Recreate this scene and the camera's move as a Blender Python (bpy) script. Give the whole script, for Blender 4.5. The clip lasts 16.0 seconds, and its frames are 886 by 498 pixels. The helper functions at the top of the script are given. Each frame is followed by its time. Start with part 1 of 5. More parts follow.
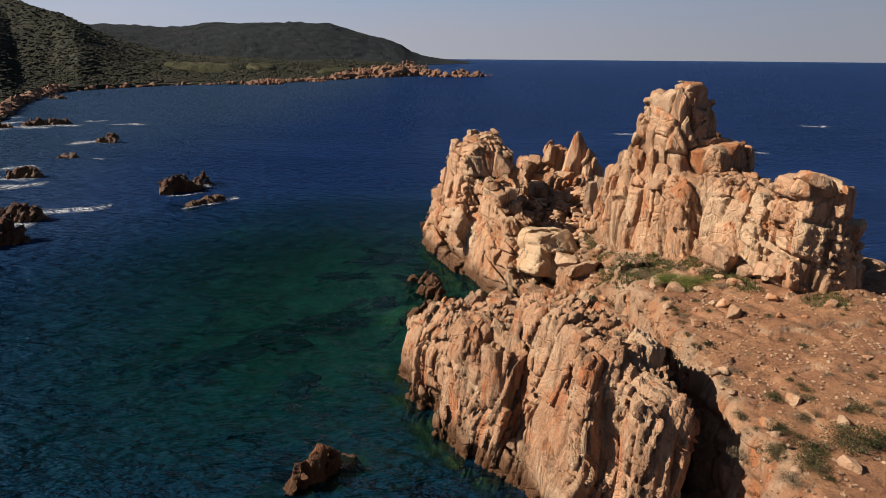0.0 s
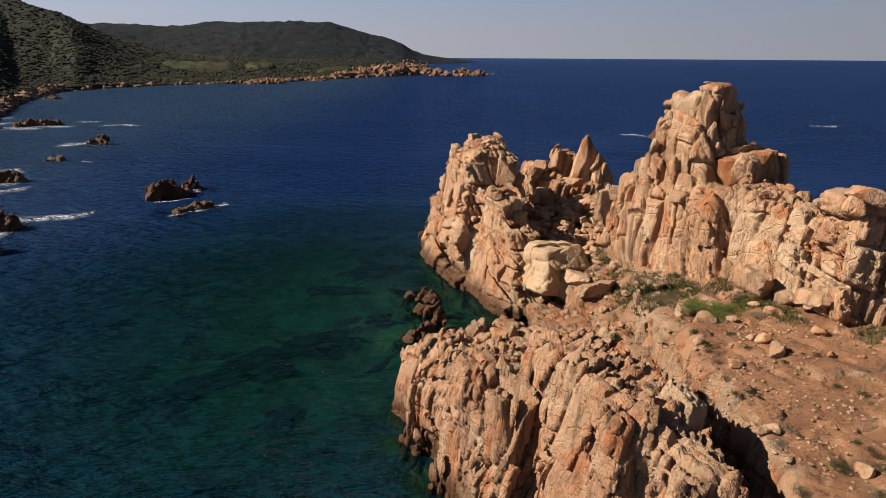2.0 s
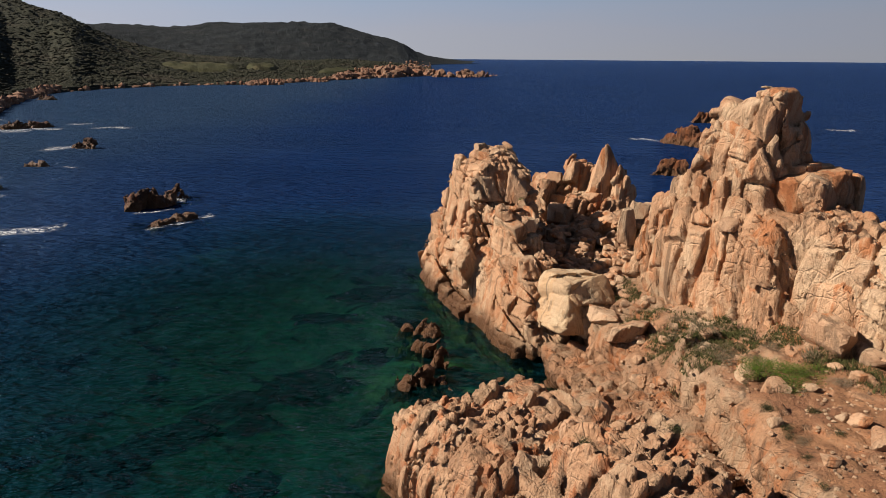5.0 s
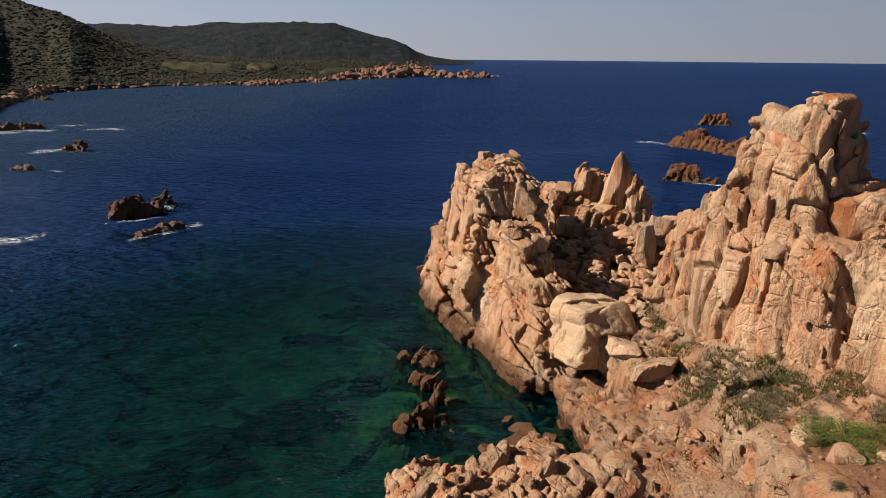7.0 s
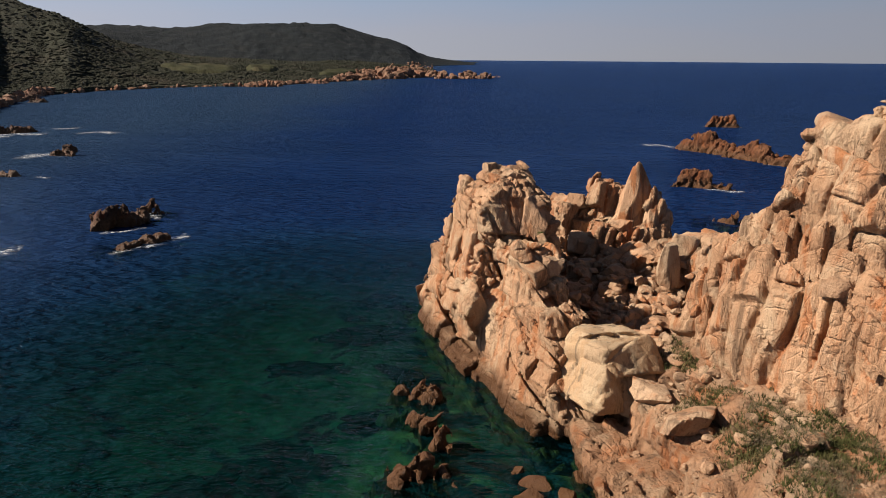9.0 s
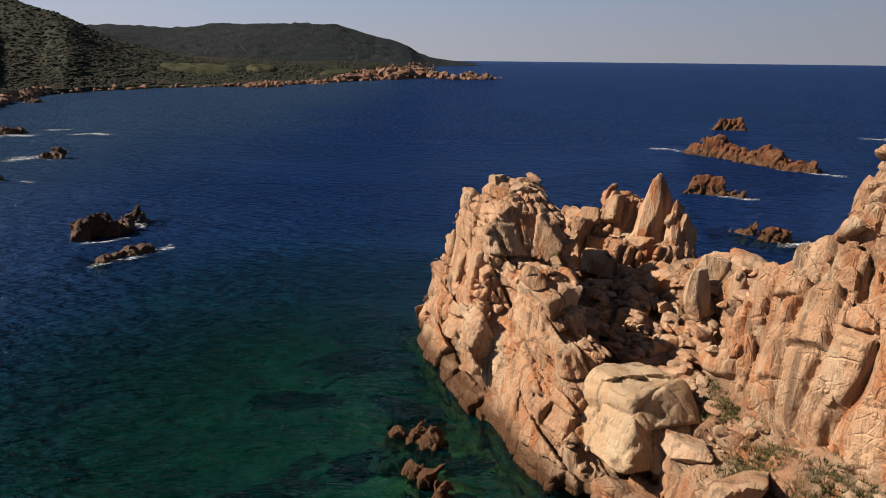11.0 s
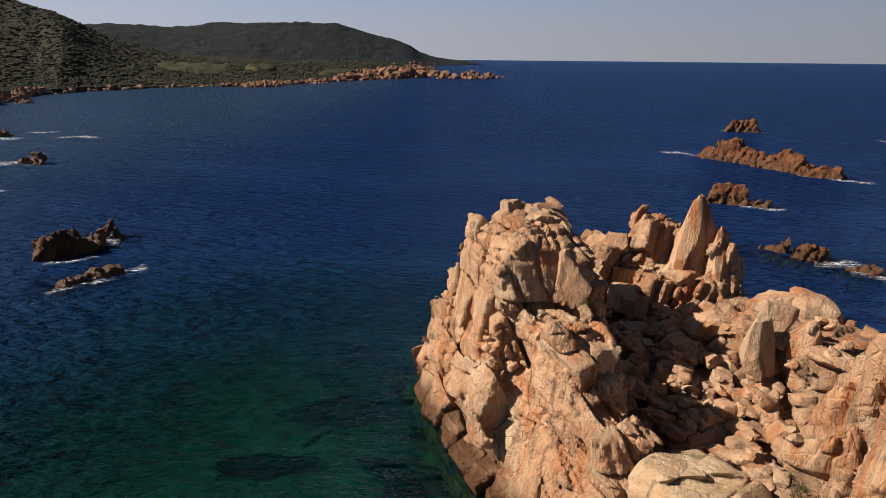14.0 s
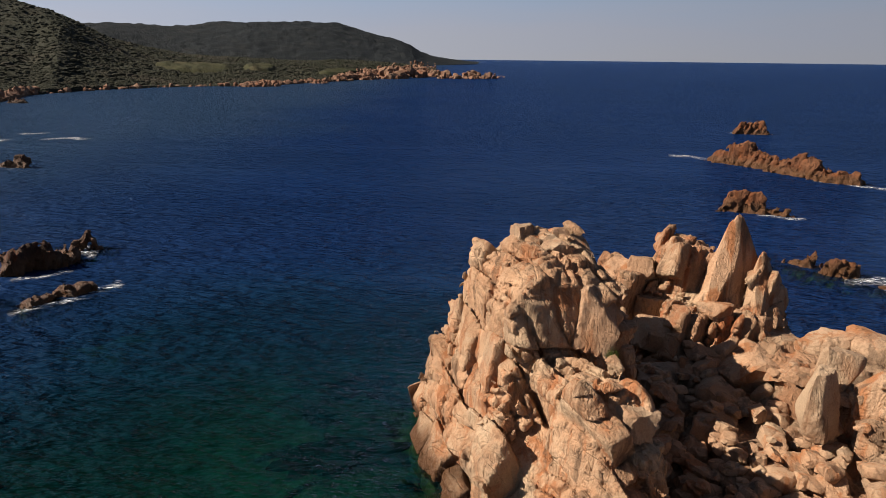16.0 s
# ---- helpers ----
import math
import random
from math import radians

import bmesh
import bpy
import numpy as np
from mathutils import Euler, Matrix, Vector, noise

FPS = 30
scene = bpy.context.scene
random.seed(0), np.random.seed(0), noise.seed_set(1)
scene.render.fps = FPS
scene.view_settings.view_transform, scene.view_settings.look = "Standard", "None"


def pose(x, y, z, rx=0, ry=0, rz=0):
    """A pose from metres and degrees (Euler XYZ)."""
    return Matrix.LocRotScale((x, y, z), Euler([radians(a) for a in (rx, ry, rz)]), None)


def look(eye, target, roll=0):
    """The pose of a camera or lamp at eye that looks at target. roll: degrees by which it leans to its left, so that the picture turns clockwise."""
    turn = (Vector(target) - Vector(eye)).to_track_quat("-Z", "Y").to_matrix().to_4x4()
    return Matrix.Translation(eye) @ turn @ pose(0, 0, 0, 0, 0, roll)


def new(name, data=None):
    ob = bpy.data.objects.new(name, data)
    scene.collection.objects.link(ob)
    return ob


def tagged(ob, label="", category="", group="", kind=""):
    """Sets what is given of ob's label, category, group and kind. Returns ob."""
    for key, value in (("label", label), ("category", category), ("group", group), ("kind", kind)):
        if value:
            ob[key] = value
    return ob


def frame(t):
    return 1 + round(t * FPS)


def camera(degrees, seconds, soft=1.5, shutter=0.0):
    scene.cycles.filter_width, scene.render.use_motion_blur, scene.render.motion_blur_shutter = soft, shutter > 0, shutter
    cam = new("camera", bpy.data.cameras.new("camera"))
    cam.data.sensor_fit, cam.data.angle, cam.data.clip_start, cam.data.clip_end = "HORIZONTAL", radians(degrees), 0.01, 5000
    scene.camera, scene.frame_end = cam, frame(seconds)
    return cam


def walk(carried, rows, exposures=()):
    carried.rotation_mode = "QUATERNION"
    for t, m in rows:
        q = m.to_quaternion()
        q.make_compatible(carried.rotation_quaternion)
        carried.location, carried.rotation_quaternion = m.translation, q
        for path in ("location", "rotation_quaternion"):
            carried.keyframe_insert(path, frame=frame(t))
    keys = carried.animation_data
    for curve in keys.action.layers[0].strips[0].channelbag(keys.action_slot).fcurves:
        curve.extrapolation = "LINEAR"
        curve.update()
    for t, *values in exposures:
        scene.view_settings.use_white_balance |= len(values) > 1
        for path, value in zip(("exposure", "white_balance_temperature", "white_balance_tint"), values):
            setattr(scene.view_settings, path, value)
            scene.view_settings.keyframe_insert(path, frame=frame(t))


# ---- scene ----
cam = camera(70.0, 16.0, soft=0.9)
PATH = [
    (0, (0.855, 0.815, 20.206), (0.803, 2.728, 19.623), 0.4),
    (0.5, (0.895, 1.931, 20.197), (0.841, 3.843, 19.614), 0.4),
    (1, (0.881, 3.121, 20.202), (0.827, 5.033, 19.618), 0.3),
    (1.5, (0.869, 4.23, 20.196), (0.814, 6.142, 19.611), 0.3),
    (2, (0.892, 5.515, 20.175), (0.836, 7.426, 19.589), 0.3),
    (2.5, (0.898, 6.689, 20.14), (0.84, 8.601, 19.554), 0.3),
    (3, (0.849, 7.897, 20.123), (0.791, 9.809, 19.537), 0.3),
    (3.5, (0.819, 9.016, 20.082), (0.759, 10.928, 19.497), 0.3),
    (4, (0.784, 10.248, 20.054), (0.722, 12.16, 19.47), 0.4),
    (6.5, (0.554, 15.968, 20.036), (0.487, 17.88, 19.454), 0.4),
    (7, (0.518, 17.155, 20.036), (0.451, 19.068, 19.454), 0.5),
    (7.5, (0.503, 18.281, 20.083), (0.434, 20.193, 19.501), 0.5),
    (8, (0.448, 19.437, 20.053), (0.378, 21.351, 19.474), 0.5),
    (8.5, (0.431, 20.545, 20.09), (0.36, 22.458, 19.511), 0.4),
    (9, (0.362, 21.748, 20.108), (0.291, 23.661, 19.528), 0.4),
    (11.5, (0.057, 27.455, 20.102), (-0.017, 29.368, 19.524), 0.6),
    (12, (0.009, 28.644, 20.153), (-0.066, 30.557, 19.574), 0.6),
    (12.5, (-0.037, 29.756, 20.203), (-0.114, 31.668, 19.624), 0.5),
    (13, (-0.113, 30.964, 20.219), (-0.19, 32.876, 19.639), 0.5),
    (13.5, (-0.145, 32.153, 20.199), (-0.222, 34.066, 19.619), 0.5),
    (14, (-0.217, 33.477, 20.182), (-0.294, 35.389, 19.601), 0.5),
    (14.5, (-0.225, 34.704, 20.171), (-0.303, 36.616, 19.589), 0.5),
    (15, (-0.325, 35.97, 20.203), (-0.403, 37.882, 19.621), 0.5),
    (15.5, (-0.398, 37.171, 20.211), (-0.475, 39.082, 19.628), 0.6),
    (16, (-0.43, 38.483, 20.19), (-0.508, 40.395, 19.608), 0.6),
]
walk(cam, [(t, look(eye, target, roll)) for t, eye, target, roll in PATH])
# ---- light ----
SUN_AZ, SUN_EL = radians(263.0), radians(36.0)   # azimuth clockwise from +y, elevation
world = bpy.data.worlds.new("world")
scene.world = world
world.use_nodes = True
wn, wl = world.node_tree.nodes, world.node_tree.links
sky = wn.new("ShaderNodeTexSky")
sky.sky_type, sky.sun_disc = "NISHITA", False
sky.sun_elevation, sky.sun_rotation = SUN_EL, SUN_AZ
sky.air_density, sky.dust_density, sky.ozone_density = 0.55, 0.4, 2.5
# pale haze low over the sea
ray = wn.new("ShaderNodeTexCoord")
part_z = wn.new("ShaderNodeSeparateXYZ")
wl.new(ray.outputs["Generated"], part_z.inputs[0])
low = wn.new("ShaderNodeMapRange")
low.interpolation_type = "SMOOTHSTEP"
for n, value in ((1, 0.07), (2, 0.24), (3, 0.97), (4, 0.1)):
    low.inputs[n].default_value = value
wl.new(part_z.outputs[2], low.inputs[0])
cloud = wn.new("ShaderNodeTexNoise")
stretch = wn.new("ShaderNodeMapping")
stretch.inputs["Scale"].default_value = (1.2, 1.2, 9.0)
wl.new(ray.outputs["Generated"], stretch.inputs[0])
wl.new(stretch.outputs[0], cloud.inputs["Vector"])
cloud.inputs["Scale"].default_value, cloud.inputs["Detail"].default_value = 2.2, 5.0
height = wn.new("ShaderNodeMath")
height.operation = "MULTIPLY_ADD"
wl.new(cloud.outputs["Fac"], height.inputs[0])
height.inputs[1].default_value = 0.07
wl.new(part_z.outputs[2], height.inputs[2])
tint = wn.new("ShaderNodeValToRGB")
tint.color_ramp.elements[0].position, tint.color_ramp.elements[0].color = 0.02, (5.9, 6.0, 6.6, 1)
tint.color_ramp.elements[1].position, tint.color_ramp.elements[1].color = 0.135, (4.6, 5.8, 7.8, 1)
middle = tint.color_ramp.elements.new(0.07)
middle.color = (5.6, 5.9, 7.0, 1)
wl.new(height.outputs[0], tint.inputs[0])
haze = wn.new("ShaderNodeMix")
haze.data_type = "RGBA"
wl.new(low.outputs[0], haze.inputs[0])
wl.new(sky.outputs[0], haze.inputs[6])
# the haze is brighter towards the sun
glow = wn.new("ShaderNodeVectorMath")
glow.operation = "DOT_PRODUCT"
wl.new(ray.outputs["Generated"], glow.inputs[0])
glow.inputs[1].default_value = (math.sin(SUN_AZ) * 0.42, math.cos(SUN_AZ) * 0.42, 0.0)
glow_up = wn.new("ShaderNodeMath")
wl.new(glow.outputs["Value"], glow_up.inputs[0])
glow_up.inputs[1].default_value = 1.03
hazy = wn.new("ShaderNodeVectorMath")
hazy.operation = "SCALE"
wl.new(tint.outputs[0], hazy.inputs[0])
wl.new(glow_up.outputs[0], hazy.inputs["Scale"])
wl.new(hazy.outputs[0], haze.inputs[7])
wl.new(haze.outputs[2], wn["Background"].inputs[0])
wn["Background"].inputs[1].default_value = 0.035
sun = new("sun", bpy.data.lights.new("sun", "SUN"))
sun.data.energy, sun.data.angle, sun.data.color = 5.0, radians(0.55), (1.0, 0.89, 0.76)
sun_way = Vector((math.sin(SUN_AZ) * math.cos(SUN_EL), math.cos(SUN_AZ) * math.cos(SUN_EL), math.sin(SUN_EL)))
sun.matrix_world = look(sun_way * 200, (0, 0, 0))
scene.view_settings.exposure = 0.93


# ---- materials ----
class Mat:
    """A small builder for node materials in world coordinates."""

    def __init__(self, name):
        self.m = bpy.data.materials.new(name)
        self.m.use_nodes = True
        self.n, self.l = self.m.node_tree.nodes, self.m.node_tree.links
        self.bsdf, self.out = self.n["Principled BSDF"], self.n["Material Output"]
        self.geo = self.n.new("ShaderNodeNewGeometry")
        self.pos = self.geo.outputs["Position"]

    def put(self, socket, value):
        if isinstance(value, bpy.types.NodeSocket):
            self.l.new(value, socket)
        else:
            socket.default_value = (*value, 1.0) if isinstance(value, tuple) and len(value) == 3 and socket.type == "RGBA" else value

    def scaled(self, s, turn=(0, 0, 0)):
        n = self.n.new("ShaderNodeMapping")
        self.l.new(self.pos, n.inputs[0])
        n.inputs["Rotation"].default_value = [radians(a) for a in turn]
        n.inputs["Scale"].default_value = s
        return n.outputs[0]

    def leaning(self, size, turn):
        """Coordinates in a turned frame, one unit to each size."""
        n = self.n.new("ShaderNodeMapping")
        n.vector_type = "TEXTURE"
        self.l.new(self.pos, n.inputs[0])
        n.inputs["Rotation"].default_value = [radians(a) for a in turn]
        n.inputs["Scale"].default_value = size
        return n.outputs[0]

    def noise(self, scale, detail=4.0, rough=0.55, vec=None, distort=0.0):
        n = self.n.new("ShaderNodeTexNoise")
        self.l.new(vec or self.pos, n.inputs["Vector"])
        n.inputs["Scale"].default_value, n.inputs["Detail"].default_value = scale, detail
        n.inputs["Roughness"].default_value, n.inputs["Distortion"].default_value = rough, distort
        return n.outputs["Fac"]

    def cells(self, scale, vec=None, feature="F1", out="Distance"):
        n = self.n.new("ShaderNodeTexVoronoi")
        n.feature = feature
        self.l.new(vec or self.pos, n.inputs["Vector"])
        n.inputs["Scale"].default_value = scale
        return n.outputs[out]

    def wavy(self, vec, much):
        """Coordinates pushed about by a soft noise."""
        n = self.n.new("ShaderNodeTexNoise")
        self.l.new(vec, n.inputs["Vector"])
        n.inputs["Scale"].default_value, n.inputs["Detail"].default_value = 0.8, 3.0
        a = self.n.new("ShaderNodeVectorMath")
        a.operation = "MULTIPLY_ADD"
        self.l.new(n.outputs["Color"], a.inputs[0])
        a.inputs[1].default_value = (much, much, much)
        self.l.new(vec, a.inputs[2])
        return a.outputs[0]

    def span(self, value, a, b, c=0.0, d=1.0, smooth=True):
        n = self.n.new("ShaderNodeMapRange")
        n.interpolation_type = "SMOOTHSTEP" if smooth else "LINEAR"
        self.put(n.inputs[0], value)
        for k, v in zip((1, 2, 3, 4), (a, b, c, d)):
            n.inputs[k].default_value = v
        return n.outputs[0]

    def mix(self, fac, a, b, blend="MIX"):
        n = self.n.new("ShaderNodeMix")
        n.data_type, n.blend_type = "RGBA", blend
        for k, v in ((0, fac), (6, a), (7, b)):
            self.put(n.inputs[k], v)
        return n.outputs[2]

    def math(self, op, a, b=0.0):
        n = self.n.new("ShaderNodeMath")
        n.operation = op
        self.put(n.inputs[0], a), self.put(n.inputs[1], b)
        return n.outputs[0]

    def axis(self, which):
        n = self.n.new("ShaderNodeSeparateXYZ")
        self.l.new(self.pos, n.inputs[0])
        return n.outputs["XYZ".index(which)]

    def attr(self, name):
        n = self.n.new("ShaderNodeAttribute")
        n.attribute_name = name
        return n.outputs["Fac"]

    def luck(self):
        return self.n.new("ShaderNodeObjectInfo").outputs["Random"]

    def bump(self, height, strength, distance, before=None):
        n = self.n.new("ShaderNodeBump")
        self.put(n.inputs["Height"], height)
        n.inputs["Strength"].default_value, n.inputs["Distance"].default_value = strength, distance
        if before:
            self.l.new(before, n.inputs["Normal"])
        return n.outputs[0]

    def finish(self, color, rough=0.9, normal=None, spec=0.25):
        self.put(self.bsdf.inputs["Base Color"], color)
        self.put(self.bsdf.inputs["Roughness"], rough)
        self.bsdf.inputs["Specular IOR Level"].default_value = spec
        if normal:
            self.l.new(normal, self.bsdf.inputs["Normal"])
        return self.m


def granite(name, pale, warm, rust, wet=True, tone=True, soil=False):
    """Weathered granite: pale and warm blotches, rust streaks down the faces, lichen, speckle, a dark wet belt at the sea."""
    k = Mat(name)
    pick = k.attr("tone") if tone else k.luck()
    col = k.mix(k.span(k.noise(0.30, 6, 0.65, distort=0.8), 0.40, 0.60), pale, warm)
    col = k.mix(k.span(pick, 0.35, 0.75, 0.0, 0.6), col, warm)
    run = k.span(k.noise(1.0, 6, 0.65, vec=k.scaled((0.9, 0.9, 0.16), (8, -14, 0))), 0.49, 0.60)
    streak = k.math("MULTIPLY", run, k.span(pick, 0.2, 0.7, 0.2, 1.0))
    col = k.mix(streak, col, rust)
    stain = k.span(k.noise(1.0, 6, 0.62, vec=k.scaled((1.5, 1.5, 0.13), (6, -12, 40))), 0.53, 0.66, 0.0, 0.8)
    col = k.mix(stain, col, (warm[0] * 0.38, warm[1] * 0.40, warm[2] * 0.42))
    bleach = k.span(k.noise(0.75, 7, 0.7, distort=0.5), 0.56, 0.72, 0.0, 0.40)
    col = k.mix(bleach, col, (pale[0] * 1.25, pale[1] * 1.3, pale[2] * 1.4))
    grey = k.span(k.noise(0.5, 7, 0.7, vec=k.scaled((1, 1, 0.5)), distort=1.0), 0.54, 0.72, 0.0, 0.35)
    col = k.mix(grey, col, (warm[0] * 0.55, warm[1] * 0.70, warm[2] * 0.85))
    lichen = k.span(k.noise(2.1, 8, 0.72), 0.60, 0.70, 0.0, 0.5)
    col = k.mix(lichen, col, (0.10, 0.07, 0.05))
    fine = k.span(k.noise(11.0, 7, 0.75), 0.25, 0.8, 0.70, 1.22, smooth=False)
    shade = k.span(pick, 0.0, 1.0, 0.82, 1.12, smooth=False)
    col = k.mix(1.0, col, k.mix(0.0, k.math("MULTIPLY", fine, shade), (1, 1, 1)), "MULTIPLY")
    rough = 0.88
    if soil:   # bare reddish soil and gravel on the flat top of the headland
        up = k.n.new("ShaderNodeSeparateXYZ")
        k.l.new(k.geo.outputs["Normal"], up.inputs[0])
        flat = k.span(k.math("ADD", up.outputs[2], k.math("MULTIPLY", k.noise(0.7, 5, 0.6), 0.4)), 0.98, 1.14)
        ragged = k.math("MULTIPLY", k.noise(0.5, 5, 0.6), 3.0)
        east = k.span(k.math("ADD", k.axis("X"), ragged), 13.0, 14.4)
        near = k.span(k.math("ADD", k.axis("Y"), ragged), 38.5, 41.5, 1.0, 0.0)
        dirt = k.mix(k.span(k.noise(0.6, 6, 0.65), 0.35, 0.65), (0.25, 0.125, 0.062), (0.17, 0.078, 0.040))
        dirt = k.mix(k.span(k.noise(5.0, 6, 0.7), 0.52, 0.64, 0, 0.75), dirt, (0.085, 0.045, 0.025))
        dirt = k.mix(k.span(k.cells(3.4), 0.0, 0.22, 0.5, 0.0), dirt, (0.31, 0.19, 0.115))
        bare = k.math("MULTIPLY", flat, k.math("MULTIPLY", east, near))
        col = k.mix(bare, col, dirt)
    if wet:
        edge = k.math("ADD", k.axis("Z"), k.math("MULTIPLY", k.noise(0.8, 4), -1.8))
        belt = k.span(edge, -0.30, 1.15, 1.0, 0.0)
        col = k.mix(belt, col, (0.085, 0.038, 0.015))
        col = k.mix(k.span(k.axis("Z"), -0.9, -0.25, 1.0, 0.0), col, (0.17, 0.16, 0.085))   # pale weed and sand under water
        rough = k.span(belt, 0, 1, 0.88, 0.5)
    relief = k.math("ADD", k.noise(1.3, 8, 0.66), k.math("MULTIPLY", k.noise(9, 6, 0.75), 0.34))
    rib = k.math("ABSOLUTE", k.math("SUBTRACT", k.noise(1.0, 5, 0.6, vec=k.scaled((2.4, 2.4, 0.42), (14, -26, 10)), distort=0.25), 0.5))
    crease = k.span(rib, 0.0, 0.10, -0.20 if tone else -0.10, 0.0)
    fine_rib = k.math("ABSOLUTE", k.math("SUBTRACT", k.noise(1.0, 5, 0.6, vec=k.scaled((6.5, 6.5, 1.2), (12, -24, 30)), distort=0.3), 0.5))
    crease = k.math("ADD", crease, k.math("MULTIPLY", k.span(fine_rib, 0.0, 0.09, -0.16 if tone else -0.06, 0.0), k.span(k.noise(0.6, 3), 0.40, 0.60)))
    # a net of straight cracks, long in one leaning direction, open in some places and closed in others
    net = k.cells(1.0, k.wavy(k.leaning((0.5, 1.3, 3.4), (14, -30, 25)), 0.25), "DISTANCE_TO_EDGE")
    net2 = k.cells(1.0, k.wavy(k.leaning((0.24, 0.6, 1.8), (8, -24, 40)), 0.22), "DISTANCE_TO_EDGE")
    where = k.span(k.noise(0.45, 3), 0.40, 0.58)
    crack = k.math("MULTIPLY", k.span(net, 0.0, 0.06, -1.0, 0.0), k.span(where, 0, 1, 0.1, 1.0))
    crack2 = k.math("MULTIPLY", k.span(net2, 0.0, 0.10, -0.6, 0.0), k.span(k.noise(0.7, 3), 0.42, 0.56))
    crease = k.math("ADD", crease, k.math("MULTIPLY", k.math("ADD", crack, crack2), 0.26 if tone else 0.08))
    if soil:
        crease = k.math("MULTIPLY", crease, k.span(bare, 0.0, 0.6, 1.0, 0.1))
    return k.finish(col, rough, k.bump(k.math("ADD", relief, crease), 0.9, 0.26))


GRANITE = granite("granite", (0.49, 0.338, 0.212), (0.41, 0.232, 0.13), (0.34, 0.138, 0.058))
GRANITE_PINK = granite("granite_pink", (0.43, 0.29, 0.18), (0.36, 0.20, 0.112), (0.32, 0.12, 0.050))
GRANITE_RUSTY = granite("granite_rusty", (0.42, 0.25, 0.14), (0.37, 0.18, 0.085), (0.33, 0.115, 0.042), wet=False, tone=False)
GRANITE_LOOSE = granite("granite_loose", (0.46, 0.32, 0.205), (0.39, 0.23, 0.135), (0.33, 0.14, 0.06), wet=False, tone=False)
COVE_ROCK = granite("cove_rock", (0.30, 0.18, 0.095), (0.24, 0.12, 0.055), (0.26, 0.10, 0.035), tone=False)
GRANITE_PALE = granite("granite_pale", (0.46, 0.34, 0.215), (0.43, 0.295, 0.18), (0.42, 0.26, 0.14), wet=False, tone=False)
REEF = granite("reef_rock", (0.155, 0.066, 0.030), (0.115, 0.042, 0.018), (0.16, 0.052, 0.016))
REEF_DARK = granite("dark_reef_rock", (0.085, 0.042, 0.024), (0.055, 0.027, 0.016), (0.13, 0.036, 0.014))
FAR_ROCK = granite("far_granite", (0.24, 0.15, 0.10), (0.17, 0.085, 0.05), (0.15, 0.052, 0.026), wet=False, tone=False)


EARTH = granite("headland_granite", (0.34, 0.225, 0.14), (0.31, 0.165, 0.09), (0.29, 0.115, 0.048), soil=True)


